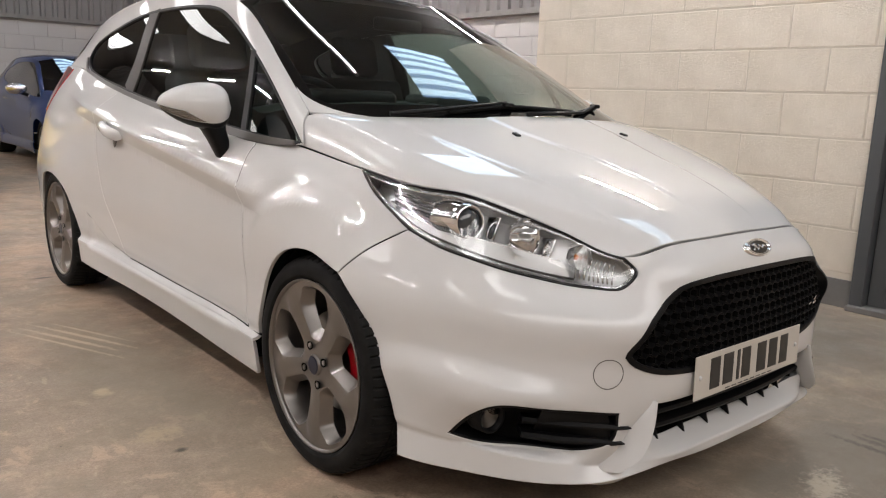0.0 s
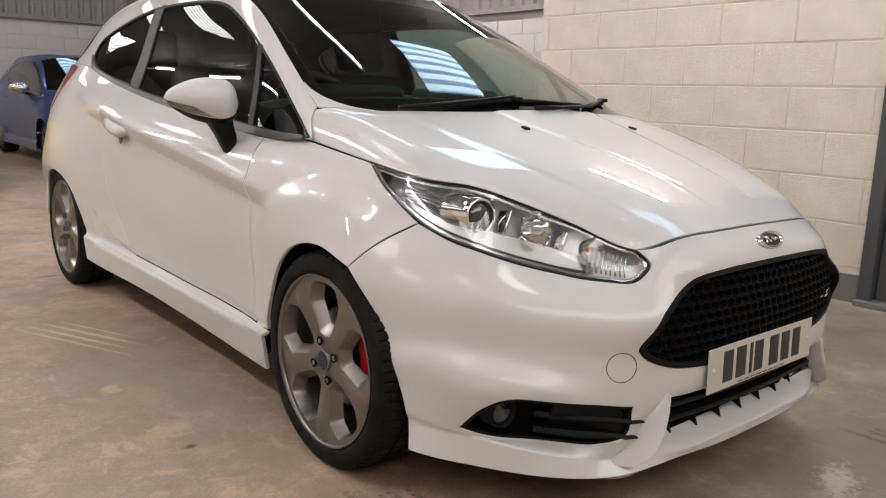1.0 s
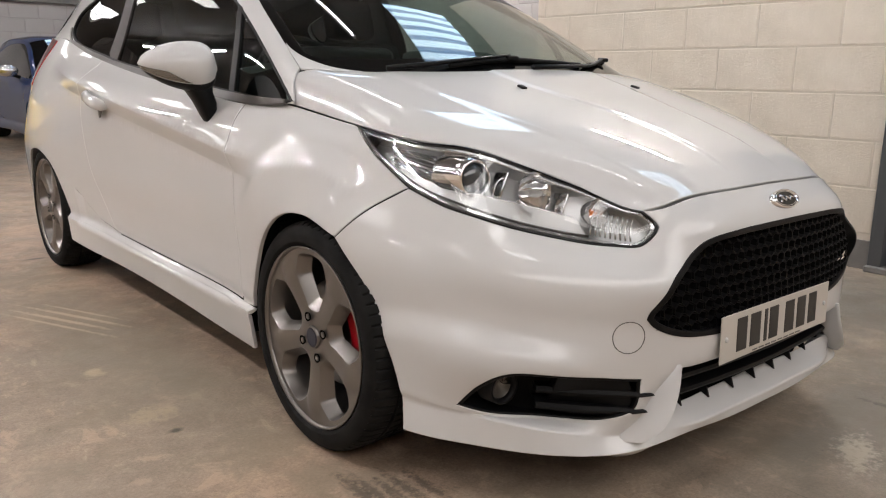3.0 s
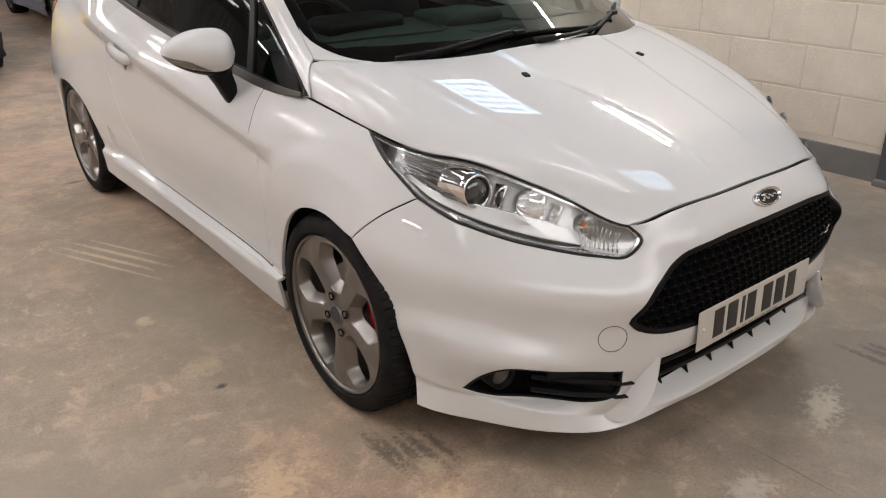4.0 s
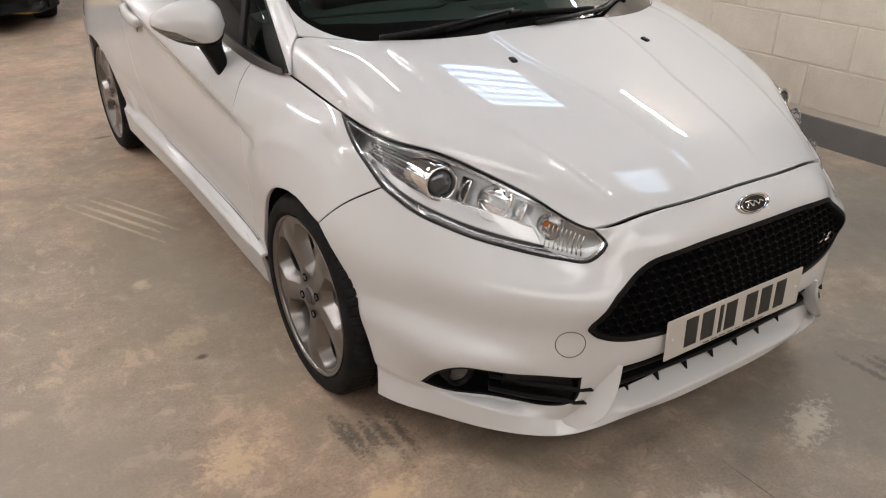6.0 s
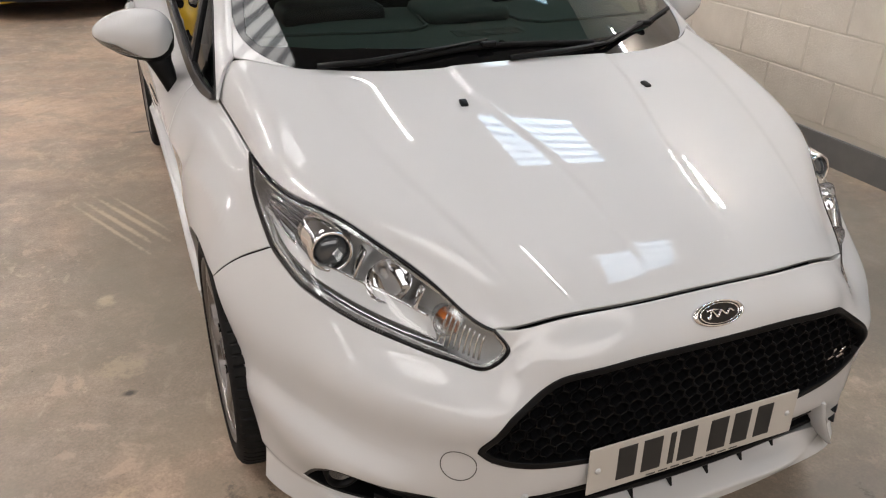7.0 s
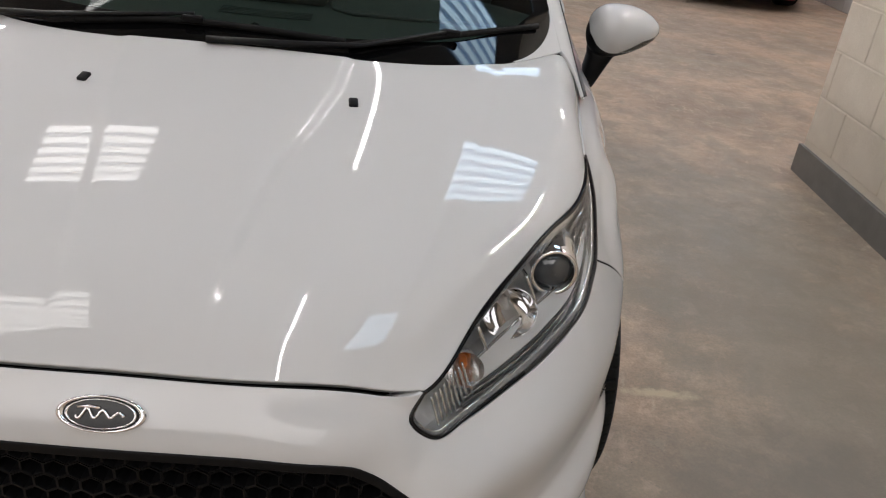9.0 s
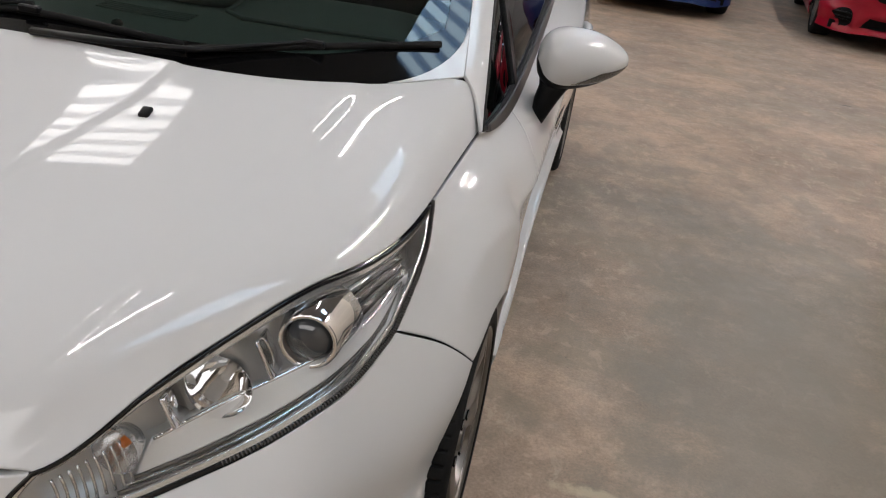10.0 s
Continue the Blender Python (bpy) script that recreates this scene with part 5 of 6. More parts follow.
for x in (-.40, -.30, -.20, -.10, 0, .10, .20, .30, .40):
    y = -.772 + .17 * x * x
    bm = bmesh.new()
    vs = [bm.verts.new((x + dx, yy, z)) for dx in (-.0025, .0025) for yy, z in ((y + .022, .216), (y + .06, .232), (y + .06, .252), (y + .03, .240))]
    bm.faces.new(vs[:4]); bm.faces.new(vs[4:][::-1])
    for q in range(4):
        bm.faces.new((vs[q], vs[4 + q], vs[4 + (q + 1) % 4], vs[(q + 1) % 4]))
    part("vane", bm, BLACK, mouth)

# fog lamp recesses
for s in (1, -1):
    fog = panel("fog_recess", SIDE, [fog_loop], MATT_BLACK, car, "black fog lamp recess", side=s, depth=0, lift=-.045, cell=.03)
    panel("recess_wall", SIDE, [inset(tidy(fog_loop, .01), .0035), inset(tidy(fog_loop, .01), .0065)], BLACK, fog, side=s, depth=.055, lift=-.002, cell=.01, step=.01)
    at = mirrored(facing((.668, -.508, .292), (.12, -.99, .0)), s)
    bm = bmesh.new()
    lathe(bm, [(.027, .012), (.031, .024), (.037, .024), (.042, -.02)], 36, at)
    part("fog_ring", bm, BLACK, fog, smooth=True)
    bm = bmesh.new()
    lathe(bm, [(.0005, -.004), (.014, .0), (.028, .010)], 32, at)
    part("fog_reflector", bm, SATIN, fog, smooth=True)
    bm = bmesh.new()
    lathe(bm, [(.0005, .019), (.015, .0185), (.029, .016)], 32, at)
    part("fog_lens", bm, LENS, fog, smooth=True)
    plate_loop = on(SIDE, [(.612, -.632, .334), (.56, -.68, .330), (.50, -.718, .323), (.486, -.728, .300), (.486, -.724, .262), (.52, -.683, .238), (.57, -.615, .230), (.605, -.60, .236)], 4)
    panel("fog_insert", SIDE, [plate_loop], BLACK, fog, side=s, depth=.03, lift=-.013, cell=.012, step=.01)
    for k, z in enumerate((.292, .255)):
        bm = bmesh.new()
        ends = [((.622, -.60), .020, 1), ((.56, -.665), .006, 1), ((.50, -.715), -.002, 1), ((.474 + .010 * k, -.737 + .006 * k), -.004, .8), ((.448 + .012 * k, -.757 + .006 * k), -.002, .12)]
        ring = []
        for (x, y), inw, size in ends:
            ring.append([bm.verts.new((s * (x - .55 * dd * size), y + .8 * dd * size + inw, z + dz * size)) for dd, dz in ((0, 0), (.004, .008), (.05, .010), (.05, -.010), (.004, -.007))])
        for a, b in zip(ring, ring[1:]):
            for q in range(5):
                bm.faces.new((a[q], a[(q + 1) % 5], b[(q + 1) % 5], b[q]))
        bm.faces.new(ring[0]); bm.faces.new(ring[-1][::-1])
        bmesh.ops.recalc_face_normals(bm, faces=list(bm.faces))
        part("fog_slat", bm, BLACK, fog)

# towing eye cover: a fine round groove
bm = bmesh.new()
c = SIDE.find([(.502, -.723, .423)])[0]
c3, cn = SIDE.at(*c), SIDE.normal(*c)
at = mirrored(facing(c3, cn), -1)
ang = np.linspace(0, 2 * np.pi, 49)
ring = [Vector(at @ Vector((.0345 * math.cos(w), .0345 * math.sin(w), 0))) for w in ang]
spots = SIDE.find([(-q.x, q.y, q.z) for q in ring])
tube(bm, [tuple(q * (-1, 1, 1)) for q in SIDE.at(spots[:, 0], spots[:, 1])], .0011, 6, caps=False)
part("towing_cover_edge", bm, SATIN, bumper, smooth=True)

# upright blades at the ends of the lower lip
FIN_EDGE = [(.380, -.777, .347), (.390, -.782, .300), (.410, -.785, .255), (.437, -.779, .217), (.470, -.752, .186)]
FIN_BASE = [(.386, -.768, .349), (.428, -.746, .318), (.462, -.726, .272), (.495, -.706, .226), (.515, -.690, .182)]
for s in (1, -1):
    n = 25
    edge, base_line = (hermite(np.arange(5), np.array(q), np.linspace(0, 4, n)) for q in (FIN_EDGE, FIN_BASE))
    bm = bmesh.new()
    rows = []
    for e, q in zip(edge, base_line):
        w = (q - e) / max(np.linalg.norm(q - e), 1e-6)
        thick = np.array((-.006, .004, 0))
        row = [q + (-.004, .02, 0), q * .6 + e * .4 + (.002, .008, 0), e + w * .005, e, e + thick * .6, e + thick + (0, .003, 0), e + thick + (.003, .05, .002)]
        rows.append([bm.verts.new(k * (s, 1, 1)) for k in row])
    for a, b in zip(rows, rows[1:]):
        for j in range(6):
            bm.faces.new((a[j], a[j + 1], b[j + 1], b[j]))
    bm.faces.new(rows[0]); bm.faces.new(rows[-1][::-1])
    bmesh.ops.recalc_face_normals(bm, faces=list(bm.faces))
    part("lip_blade", bm, WHITE, bumper, smooth=True).data.set_sharp_from_angle(angle=radians(50))

# number plate with plain bars for its characters
plate = new("number_plate")
plate.parent = car
bm = bmesh.new()
rounded_box(bm, -.26, .26, 0, .004, -.0555, .0555, .0018, 1)
PL = Matrix.Translation((0, -.794, .380)) @ pose(0, 0, 0, -2, 0, 0)
bmesh.ops.transform(bm, matrix=PL, verts=list(bm.verts))
part("plate_sheet", bm, PLATE, plate, "white number plate")
for x, w in ((-.172, .044), (-.112, .046), (-.064, .014), (-.026, .042), (.052, .046), (.112, .044), (.172, .042)):
    bm = bmesh.new()
    rounded_box(bm, x - w / 2, x + w / 2, -.0012, .001, -.038, .041, .0008, 1, PL)
    part("character_bar", bm, INK, plate)
bm = bmesh.new()
for k in range(8):
    box(bm, -.12 + k * .03, -.098 + k * .03, -.0010, .001, -.0505, -.0475, PL)
part("maker_bars", bm, SATIN, plate)
for x in (-.238, .238):
    bm = bmesh.new()
    lathe(bm, [(.0005, .004), (.004, .0035), (.0065, .001), (.0068, -.001)], 16, PL @ Matrix.Translation((x, 0, .0)) @ Matrix.Rotation(radians(90), 4, "X"))
    part("plate_screw", bm, WHITE, plate, smooth=True)

# oval badge on the nose and the small badge on the grille, as plain shapes
badge = new("nose_badge")
badge.parent = car
at = facing((0, -.776, .675), (0, -.80, .60)) @ Matrix.Scale(.42, 4, (0, 1, 0))
bm = bmesh.new()
lathe(bm, [(.0005, .003), (.045, .003), (.050, .001)], 48, at)
part("badge_plate", bm, GLOSS_BLACK, badge)
bm = bmesh.new()
lathe(bm, [(.049, .002), (.052, .005), (.056, .005), (.059, .0), (.060, -.008)], 48, at)
part("badge_ring", bm, CHROME, badge, smooth=True)
bm = bmesh.new()
lathe(bm, [(.0425, .0032), (.0435, .0045), (.045, .0045), (.046, .0032)], 48, at)
w = np.linspace(-1, 1, 41)
tube(bm, [at @ Vector((.031 * k, .012 * math.sin(9.5 * k + .6) * (1 - .45 * k), .0045)) for k in w], .0021, 6)
tube(bm, [at @ Vector((x, y, .0045)) for x, y in ((-.030, .017), (-.016, .021), (-.002, .018))], .0022, 6)
part("badge_script", bm, CHROME, badge, smooth=True)
bm = bmesh.new()
for x, lean in ((.360, .012), (.386, .012)):
    tube(bm, [(x - .010, -.788 + .02, .474), (x + .008, -.786 + .02, .478), (x - .002, -.786 + .02, .484), (x + .012, -.784 + .02, .494)], .0032, 6)
part("grille_badge", bm, CHROME, grille, "small chrome badge on the grille", smooth=True)

# washer jets on the bonnet
for s in (1, -1):
    c = BONNET.find([(.25, -.145, .917)])[0]
    p, nn = BONNET.at(*c) * (s, 1, 1), BONNET.normal(*c) * (s, 1, 1)
    bm = bmesh.new()
    rounded_box(bm, -.009, .009, -.014, .012, -.003, .006, .0035, 2, facing(p, nn) @ pose(0, 0, 0, 0, 0, 180))
    part("washer_jet", bm, BLACK, car, smooth=True)

# wipers and the scuttle under the screen
def on_screen(av, lift):
    av = np.array(av)
    return [tuple(p) for p in SCREEN.at(av[:, 0], av[:, 1]) + lift * SCREEN.normal(av[:, 0], av[:, 1])]


for arm, blade in (([(-.52, .0), (-.40, .028), (-.25, .055), (-.10, .075)], [(-.34, .035), (-.1, .062), (.21, .049)]), ([(-.06, .004), (.10, .015), (.25, .035), (.43, .10)], [(.22, .04), (.43, .095), (.65, .10)])):
    wiper = new("wiper")
    wiper.parent = car
    bm = bmesh.new()
    tube(bm, on_screen(arm, .017), [.011, .010, .007, .006], 8, .7)
    part("wiper_arm", bm, BLACK, wiper, smooth=True)
    bm = bmesh.new()
    tube(bm, [Vector(p) for p in through_points(on_screen(blade, .008), 5)], .0065, 8, 1.1)
    part("wiper_blade", bm, RUBBER, wiper, smooth=True)
    bm = bmesh.new()
    q = on_screen([blade[1]], .016)[0]
    rounded_box(bm, q[0] - .022, q[0] + .022, q[1] - .008, q[1] + .008, q[2] - .008, q[2] + .006, .003, 1)
    part("wiper_clip", bm, BLACK, wiper)
SCUTTLE = Surf([[(0, .0, .945), (.25, .012, .94), (.50, .09, .935), (.69, .262, .945)], [(0, .09, .985), (.25, .10, .98), (.5, .17, .975), (.67, .33, .98)]], [0, .25, .5, .7])
sheet("scuttle", SCUTTLE, -.7, .7, 0, 1, BLACK, car, na=30, nv=4)


# mirrors on the doors
def door_mirror(s):
    shell = new("door_mirror")
    shell.parent = car
    C = Matrix.Diagonal((s, 1, 1, 1)) @ Matrix.Translation((.905, .575, .968)) @ Matrix.Rotation(radians(24), 4, "Z")

    def skin(u, w, grow=0.0):
        """u along the housing from its inner end (0) to the tip (1), w round it."""
        x = -.105 + .215 * u
        e = np.where(u < .42, np.clip(1 - np.abs((u - .42) / .42) ** 3.6, 0, 1), np.clip(1 - np.abs((u - .42) / .58) ** 2.3, 0, 1)) ** .5
        taper = 1 - .42 * u**2.2
        y = np.cos(w) * (.064 * e + grow)
        z = np.sin(w) * (.073 * e * taper + grow) + .012 * u - .006
        y = np.where(y > .036, .036 + (y - .036) * .25, y)
        return np.stack([x + 0 * y, y, z], -1)

    def piece(name, w0, w1, u0, u1, material, grow, label="", nu=26, nw=22, taper=0.0):
        u, w = np.meshgrid(np.linspace(u0, u1, nu), np.linspace(0, 1, nw))
        w = w1 + (w0 - w1) * (1 - w) * (np.clip((u - u0) / taper, .1, 1) if taper else 1)
        p = skin(u, w, grow).reshape(-1, 3)
        f = [(j * nu + i, j * nu + i + 1, (j + 1) * nu + i + 1, (j + 1) * nu + i) for j in range(nw - 1) for i in range(nu - 1)]
        bm = bmesh.new()
        vs = [bm.verts.new(C @ Vector(q)) for q in p]
        for q in f:
            try:
                bm.faces.new([vs[k] for k in q])
            except ValueError:
                pass
        bmesh.ops.remove_doubles(bm, verts=list(bm.verts), dist=1e-5)
        bmesh.ops.recalc_face_normals(bm, faces=list(bm.faces))
        return part(name, bm, material, shell, label, smooth=True)

    piece("mirror_cap", radians(40), radians(222), .0, 1.0, WHITE, .0015, "white mirror cap")
    piece("mirror_base", radians(219), radians(400), .0, 1.0, BLACK, -.0015, "black lower mirror housing")
    piece("repeater", radians(194), radians(222), .30, .985, LENS, .003, "clear indicator strip", 20, 8, .3)
    piece("repeater_reflector", radians(196), radians(220), .32, .975, LAMP_GREY, .0018, "", 20, 8, .3)
    bm = bmesh.new()
    secs = []
    for z, x0, x1, y0, y1 in ((.918, .815, .905, .535, .615), (.895, .818, .885, .53, .61), (.865, .812, .868, .525, .60), (.83, .812, .852, .53, .59), (.785, .812, .832, .548, .565)):
        ring = []
        for k in range(12):
            a = 2 * math.pi * k / 12
            cx, cy = math.cos(a), math.sin(a)
            ring.append(bm.verts.new((s * ((x0 + x1) / 2 + (x1 - x0) / 2 * np.sign(cx) * abs(cx) ** .6), (y0 + y1) / 2 + (y1 - y0) / 2 * np.sign(cy) * abs(cy) ** .6, z)))
        secs.append(ring)
    for a, b in zip(secs, secs[1:]):
        for k in range(12):
            bm.faces.new((a[k], a[(k + 1) % 12], b[(k + 1) % 12], b[k]))
    bm.faces.new(secs[0]); bm.faces.new(secs[-1][::-1])
    bmesh.ops.recalc_face_normals(bm, faces=list(bm.faces))
    part("mirror_foot", bm, BLACK, shell, "black mirror foot", smooth=True)


for s in (1, -1):
    door_mirror(s)

# door handles, tail lamps, aerial
for s in (1, -1):
    handle = new("door_handle")
    handle.parent = car
    bm = bmesh.new()
    spots = SIDE.find([(.845, y, z) for y, z in ((1.435, .825), (1.45, .828), (1.49, .836), (1.54, .846), (1.59, .856), (1.612, .861), (1.622, .863))])
    skin = SIDE.at(spots[:, 0], spots[:, 1]) + np.array([-.010, .012, .024, .027, .023, .010, -.012])[:, None] * np.array((1, 0, 0))
    tube(bm, [tuple(p * (s, 1, 1)) for p in skin], [.006, .016, .018, .018, .018, .015, .006], 12, 1.35)
    part("pull_bar", bm, WHITE, handle, smooth=True)
    # grey disc on the door skin, shade of the white cup put into colour
    bm = bmesh.new()
    cup = SIDE.at(*SIDE.find([(.845, 1.505, .832)])[0])
    lathe(bm, [(.0005, .0012), (.03, .0012), (.046, .0018), (.05, .0)], 28, mirrored(facing(cup, (1, 0, .12)) @ Matrix.Diagonal((.55, 1.1, 1, 1)), s))
    part("handle_cup_shade", bm, SATIN, handle, smooth=True)
    tail = np.concatenate([on(SIDE, [(.69, 2.62, 1.09), (.75, 2.72, .95), (.76, 2.80, .87)], 6), on(SIDE, [(.70, 2.98, .87), (.64, 2.93, 1.0), (.62, 2.88, 1.1)], 6)])
    panel("tail_light", SIDE, [tail], RED_LAMP, car, "red tail light", side=s, depth=.004, lift=.004, cell=.03)
bm = bmesh.new()
tube(bm, [(0, 2.66, 1.40), (0, 2.72, 1.47), (0, 2.80, 1.56)], [.008, .004, .002], 8)
part("aerial", bm, BLACK, car, smooth=True)

# cabin: dashboard, steering wheel, seats
DASHTOP = Surf([
    [(0, .06, .955), (.25, .07, .95), (.5, .15, .945), (.66, .28, .95)],
    [(0, .30, .985), (.25, .31, .99), (.5, .34, .985), (.67, .42, .97)],
    [(0, .50, .995), (.25, .52, 1.0), (.5, .55, .99), (.69, .58, .95)],
    [(0, .60, .95), (.25, .62, .94), (.5, .64, .94), (.70, .66, .92)],
    [(0, .60, .55), (.25, .66, .5), (.5, .68, .5), (.72, .70, .5)],
], [0, .25, .5, .7])
dash = sheet("dashboard", DASHTOP, -.7, .7, 0, 4, DASH, car, "grey dashboard", na=40, nv=30)
bm = bmesh.new()
rounded_box(bm, -.13, .13, .36, .56, .985, 1.03, .02, 2)
part("dash_hood", bm, DASH, dash, smooth=True)
def on_dash(a, v, lift=.001):
    """A pose on top of the dashboard, its z axis along the normal."""
    p, q = DASHTOP.at(a, v), DASHTOP.normal(a, v)
    q = q if q[2] > 0 else -q
    return facing(tuple(p + q * lift), tuple(q))


for k in range(5):
    bm = bmesh.new()
    tube(bm, [tuple(DASHTOP.at(a, .74 + .045 * k) + (0, 0, .0015)) for a in np.linspace(-.10, .11, 8)], .0035, 6, .5)
    part("vent_slat", bm, DASH, dash)
bm = bmesh.new()
lathe(bm, [(.0005, .012), (.008, .010), (.012, .003), (.0125, 0)], 16, on_dash(.0, .42))
part("sun_sensor", bm, BLACK, dash, smooth=True)
for s in (1, -1):
    bm = bmesh.new()
    tube(bm, [tuple((DASHTOP.at(a, v) + (0, 0, .004)) * (s, 1, 1)) for a, v in ((.12, 1.9), (.135, 1.5), (.15, 1.15), (.20, .98), (.34, .96), (.50, 1.02), (.66, 1.05))], .005, 6)
    part("dash_ridge", bm, DASH, dash, smooth=True)
bm = bmesh.new()
rounded_box(bm, -.52, -.22, .46, .62, .97, 1.035, .025, 2)
part("dial_hood", bm, BLACK, dash, smooth=True)
bm = bmesh.new()
tube(bm, [tuple((pose(-.37, .78, .90, 68, 0, 0) @ Vector((.18 * math.cos(a), .18 * math.sin(a), 0)))) for a in np.linspace(0, 2 * np.pi, 33)], .015, 8, caps=False)
box(bm, -.16, .16, -.03, .03, -.012, .012, pose(-.37, .77, .90, 68, 0, 0))
rounded_box(bm, -.07, .07, -.06, .06, -.03, .02, .015, 2, pose(-.37, .78, .90, 68, 0, 0))
part("steering_wheel", bm, BLACK, car, smooth=True)


def seat(x, y, w):
    e = new("seat")
    e.parent = car
    bm = bmesh.new()
    rounded_box(bm, x - w / 2, x + w / 2, y - .25, y + .28, .40, .56, .05, 3)
    part("cushion", bm, CLOTH, e, smooth=True)
    bm = bmesh.new()
    rounded_box(bm, -w / 2, w / 2, -.06, .07, 0, .62, .05, 3, pose(x, y + .27, .50, -16, 0, 0))
    part("backrest", bm, CLOTH, e, smooth=True)
    bm = bmesh.new()
    rounded_box(bm, -.13, .13, -.04, .05, .64, .83, .04, 3, pose(x, y + .27, .50, -16, 0, 0))
    part("headrest", bm, CLOTH, e, smooth=True)


for x in (-.36, .36):
    seat(x, 1.15, .50)
    seat(x, 2.0, .56)
sheet("headliner", ROOF, -.57, .57, .03, 2.05, LINING, car, "dark headliner", na=24, nv=24, lift=-.035)
for s in (1, -1):
    panel("pillar_trim", CANT, [outer, inset(tidy(glass_loop, .02), -.004)], LINING, car, side=s, depth=0, lift=-.022, cell=.05, step=.03)
    panel("door_lining", SIDE, [inset(door, .012)], LINING, car, side=s, depth=0, lift=-.06, cell=.06, step=.03)
    panel("quarter_lining", SIDE, [np.array([(2.55, .12), (4.3, .30), (4.3, .615), (2.55, .615)])], LINING, car, side=s, depth=0, lift=-.06, cell=.08, step=.05)
bm = bmesh.new()
rounded_box(bm, -.13, .09, .735, .77, 1.262, 1.312, .014, 2)
part("inner_mirror", bm, BLACK, car, smooth=True)
# ---- other cars parked in a row behind ----
def row_car(name, label, paint, at, wide, long, high, turn=0.0):
    e = thing(name, label, "car", group="cars parked in a row")
    whole = np.concatenate([line(0, TOP, END, TOP, 60), line(END, 0, 0, 0, 60)])
    rear = on(SIDE, [(.82, 2.10, .17), (.841, 2.18, .42), (.858, 2.30, .56), (.864, 2.493, .61), (.859, 2.68, .56), (.84, 2.80, .42), (.82, 2.85, .2)], 5)
    front = np.concatenate([arch_front[::-1], arch_rear[1:]])
    front[0, 1] = front[-1, 1] = rear[0, 1] = rear[-1, 1] = 0
    for s in (1, -1):
        half = np.concatenate([line(0, TOP, END, TOP, 60), line(END, TOP, END, 0, 8)[1:], line(END, 0, rear[-1, 0], 0, 10)[1:], rear[::-1], line(rear[0, 0], 0, front[-1, 0], 0, 20)[1:], front[::-1][1:], line(front[0, 0], 0, 0, 0, 12)[1:], line(0, 0, 0, TOP, 8)[1:-1]])
        panel("body_side", SIDE, [half], paint, e, side=s, depth=.01, cell=.05, step=.03)
        panel("window_surround", CANT, [outer, glass_loop], paint, e, side=s, depth=0.008, cell=.06, step=.03)
        panel("side_window", CANT, [glass_loop], PRIVACY, e, side=s, depth=0, lift=-.004, cell=.08, step=.03)
        lamp = panel("headlight", SIDE, [lamp_loop], GLOSS_BLACK, e, side=s, depth=0, lift=.004, cell=.04, step=.03)
        panel("lamp_glass", SIDE, [inset(tidy(lamp_loop, .02), .025)], CHROME, lamp, side=s, depth=0, lift=.008, cell=.04, step=.03)
        vent = panel("side_intake", SIDE, [on(SIDE, [(.70, -.555, .34), (.60, -.65, .40), (.52, -.69, .36), (.52, -.69, .25), (.62, -.62, .24), (.70, -.555, .34)], 4)[:-1]], MATT_BLACK, e, side=s, depth=.0, lift=.006, cell=.04, step=.03)
        for z in (.275, .315, .355):
            bm = bmesh.new()
            c = SIDE.find([(.53, -.69, z), (.60, -.645, z), (.67, -.58, z)])
            tube(bm, [tuple(q * (s, 1, 1)) for q in SIDE.at(c[:, 0], c[:, 1]) + .010 * SIDE.normal(c[:, 0], c[:, 1])], .007, 6)
            part("intake_fin", bm, BLACK, vent, smooth=True)
        mirror = new("door_mirror")
        mirror.parent = e
        bm = bmesh.new()
        bmesh.ops.create_uvsphere(bm, u_segments=20, v_segments=12, radius=1, matrix=pose(s * .93, .58, .97, 0, 0, s * 20) @ Matrix.Diagonal((.12, .075, .075, 1)))
        for v in bm.verts:
            if v.co.y > .61:
                v.co.y = .61 + (v.co.y - .61) * .2
        part("mirror_cap", bm, REFLECTOR if name == "blue_car" else paint, mirror, smooth=True)
        bm = bmesh.new()
        tube(bm, [(s * .80, .56, .89), (s * .90, .57, .925)], [.025, .02], 8)
        part("mirror_foot", bm, BLACK, mirror, smooth=True)
    sheet("bonnet", BONNET, -.7, .7, 0, 1.07, paint, e, na=40, nv=30)
    sheet("windscreen", SCREEN, -.7, .7, 0, .97, PRIVACY, e, na=30, nv=14)
    sheet("roof", ROOF, -.58, .58, 0, 2.1, paint, e, na=20, nv=20)
    sheet("rear_window", REAR_GLASS, -3, 3, 0, 1, PRIVACY, e, na=20, nv=6)
    panel("grille", SIDE, [mouth_loop], MATT_BLACK, e, depth=0, lift=.006, cell=.05, step=.03)
    panel("upper_grille", SIDE, [both_halves(on(SIDE, [(0, -.79, .62), (.22, -.785, .62), (.36, -.77, .60), (.36, -.77, .52), (.2, -.79, .50), (0, -.79, .50)], 4))], MATT_BLACK, e, depth=0, lift=.006, cell=.05, step=.03)
    if paint is YELLOW:
        panel("black_lip", SIDE, [both_halves(np.concatenate([line(0, .24, .93, .24, 30), line(.93, .0, 0, .0, 30)]))], BLACK, e, depth=0, lift=.012, cell=.05, step=.03)
    bm = bmesh.new()
    box(bm, -.7, .7, -.55, 2.9, .17, .25)
    part("floor_pan", bm, MATT_BLACK, e)
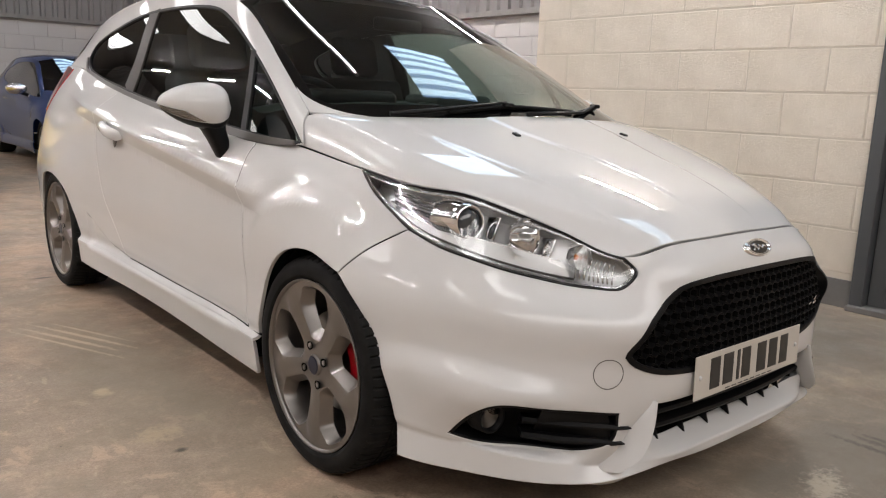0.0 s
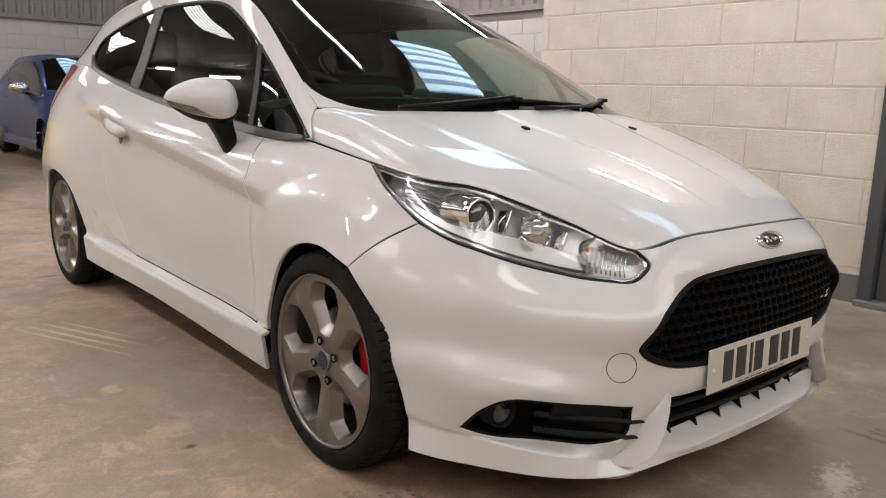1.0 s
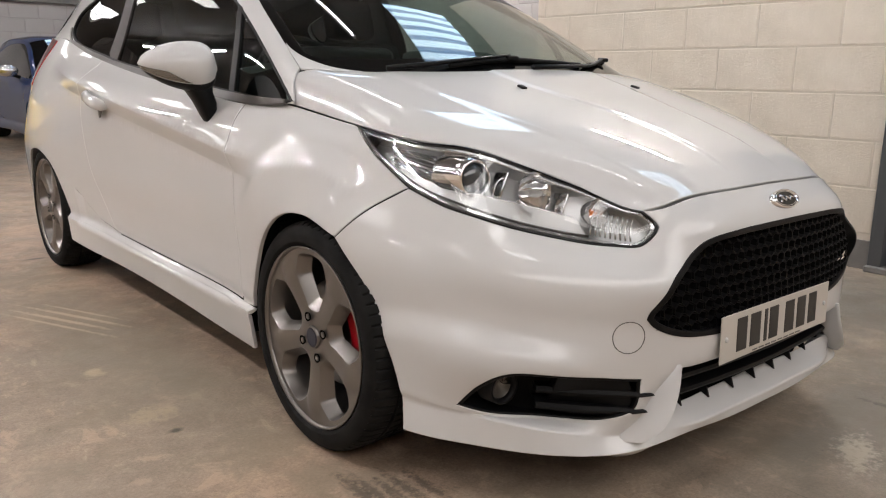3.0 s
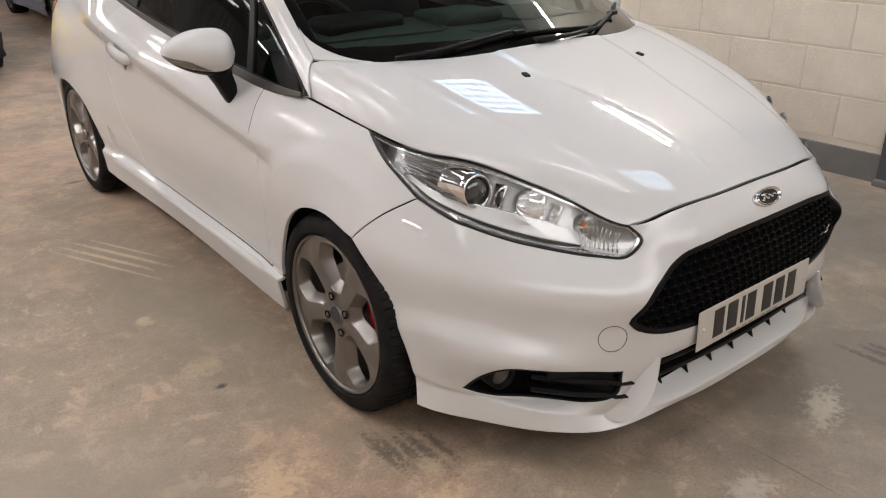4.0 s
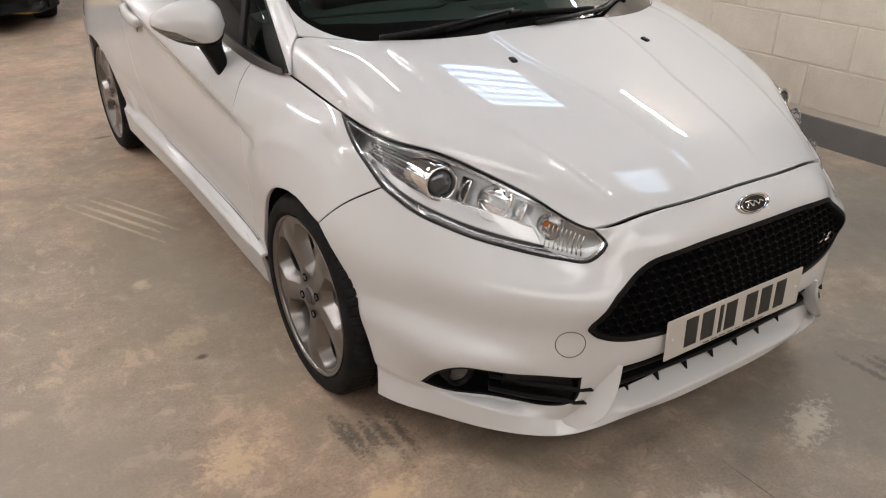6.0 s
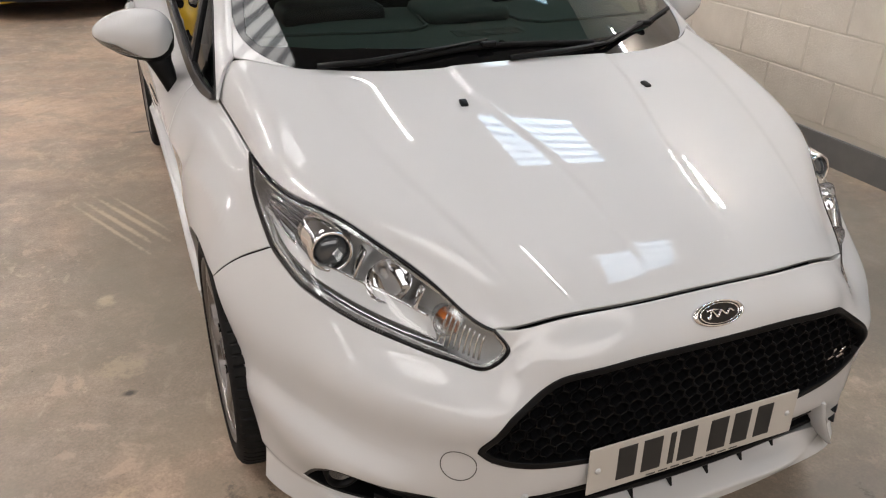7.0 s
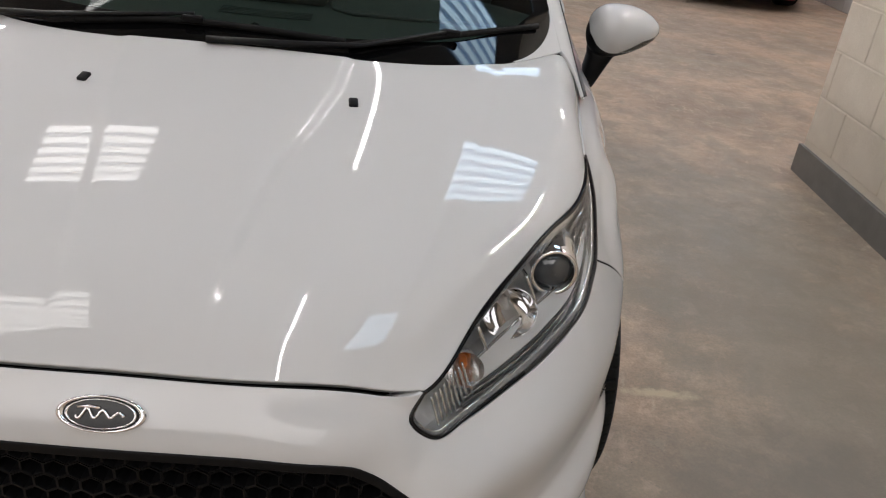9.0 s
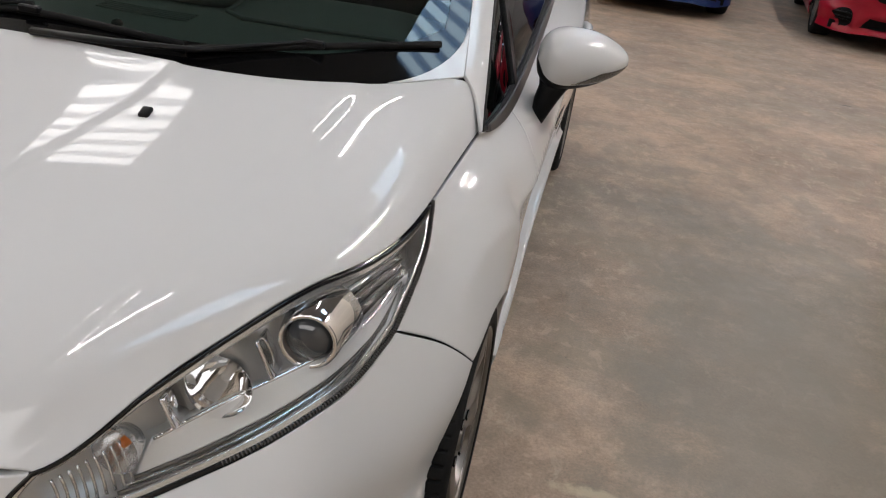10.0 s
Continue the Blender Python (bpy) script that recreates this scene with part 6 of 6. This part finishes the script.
    for X, Y, s in ((-.80, 0, -1), (.80, 0, 1), (-.80, 2.489, -1), (.80, 2.489, 1)):
        w = new("wheel")
        w.parent = e
        m = Matrix.Translation((X, Y, .30)) @ Matrix.Rotation(radians(90) * s, 4, "Y")
        bm = bmesh.new()
        lathe(bm, [(.20, -.2), (.28, -.2), (.30, -.17), (.30, -.03), (.29, 0), (.25, .01), (.22, 0)], 40, m)
        part("tyre", bm, RUBBER, w, smooth=True)
        bm = bmesh.new()
        lathe(bm, [(.222, -.0), (.21, -.01), (.20, -.12)], 40, m)
        for k in range(10):
            a = 2 * math.pi * k / 10
            box(bm, .03, .212, -.014, .014, -.03, -.012, m @ Matrix.Rotation(a, 4, "Z"))
        lathe(bm, [(.0005, -.008), (.05, -.01), (.055, -.03)], 24, m)
        part("rim", bm, YELLOW if paint is YELLOW else ALLOY, w, smooth=False)
        bm = bmesh.new()
        lathe(bm, [(.0005, -.10), (.2, -.10)], 24, m)
        part("brake_shadow", bm, MATT_BLACK, w)
    e.matrix_world = Matrix.Translation(at) @ Matrix.Rotation(radians(turn), 4, "Z") @ Matrix.Diagonal((wide, long, high, 1))
    return e


row_car("blue_car", "metallic blue hatchback car parked nose out", BLUE_CAR, (1.38, 8.75, 0), 1.03, 1.08, .98)
row_car("red_car", "red sports hatchback car with black intakes", RED_CAR, (3.93, 8.3, 0), 1.04, 1.0, .98, -6)
row_car("yellow_car", "yellow car parked beside the blue car", YELLOW, (-1.28, 6.75, 0), 1.0, 1.02, 1.0)


# ---- wall blocks ----
def block_mesh(name, w, h, d, material, b=.005):
    """One building block lying in the y-z plane, its face towards -x, with softened edges."""
    bm = bmesh.new()
    rows = [(0, b), (b * .35, b * .35), (b, 0)]
    back = [bm.verts.new((d, y, z)) for y, z in ((0, 0), (w, 0), (w, h), (0, h))]
    mid = [bm.verts.new((b, y, z)) for y, z in ((0, 0), (w, 0), (w, h), (0, h))]
    front = [bm.verts.new((0, y, z)) for y, z in ((b, b), (w - b, b), (w - b, h - b), (b, h - b))]
    for k in range(4):
        q = (k + 1) % 4
        bm.faces.new((back[k], back[q], mid[q], mid[k]))
        bm.faces.new((mid[k], mid[q], front[q], front[k]))
    bm.faces.new(front)
    bmesh.ops.recalc_face_normals(bm, faces=list(bm.faces))
    me = bpy.data.meshes.new(name)
    bm.to_mesh(me)
    bm.free()
    me.materials.append(material)
    return me


def lay_blocks(parent, place, turn, y0, y1, z0, z1, shift, material, w=.455, h=.236, gap=.007):
    """Courses of blocks in stretcher bond over one face of a wall."""
    made = {}
    r = random.Random(7)
    j = 0
    z = .18 - h * 1
    while z < z1:
        lo, hi = max(z, z0) + gap / 2, min(z + h, z1) - gap / 2
        if hi - lo > .03:
            y = shift + (w / 2 if j % 2 else 0) - w * 60
            while y < y1:
                a, c = max(y, y0) + gap / 2, min(y + w, y1) - gap / 2
                if c - a > .03:
                    key = (round(c - a, 3), round(hi - lo, 3))
                    if key not in made:
                        made[key] = block_mesh("block", c - a, hi - lo, .02, material)
                    ob = new("block", made[key])
                    ob.parent = parent
                    ob.matrix_local = place @ turn @ Matrix.Translation((r.uniform(-.0012, .0012), a, lo))
                y += w
        z += h
        j += 1


CREAM_BLOCK = CREAM.copy()
CREAM_BLOCK.name = "cream_block"
lay_blocks(wall_office, Matrix.Translation((2.400, 0, 0)), Matrix.Identity(4), -.085, 2.305, .148, 3.5, .415, CREAM_BLOCK)
lay_blocks(wall_east, Matrix.Translation((5.393, 0, 0)), Matrix.Identity(4), 2.33, 13.4, 0, 2.10, 0, PALE_WALL)
lay_blocks(wall_back, Matrix.Translation((0, 13.493, 0)), Matrix.Rotation(radians(90), 4, "Z") @ Matrix.Identity(4), -5.3, 3.0, 0, 2.10, 0, PALE_WALL)
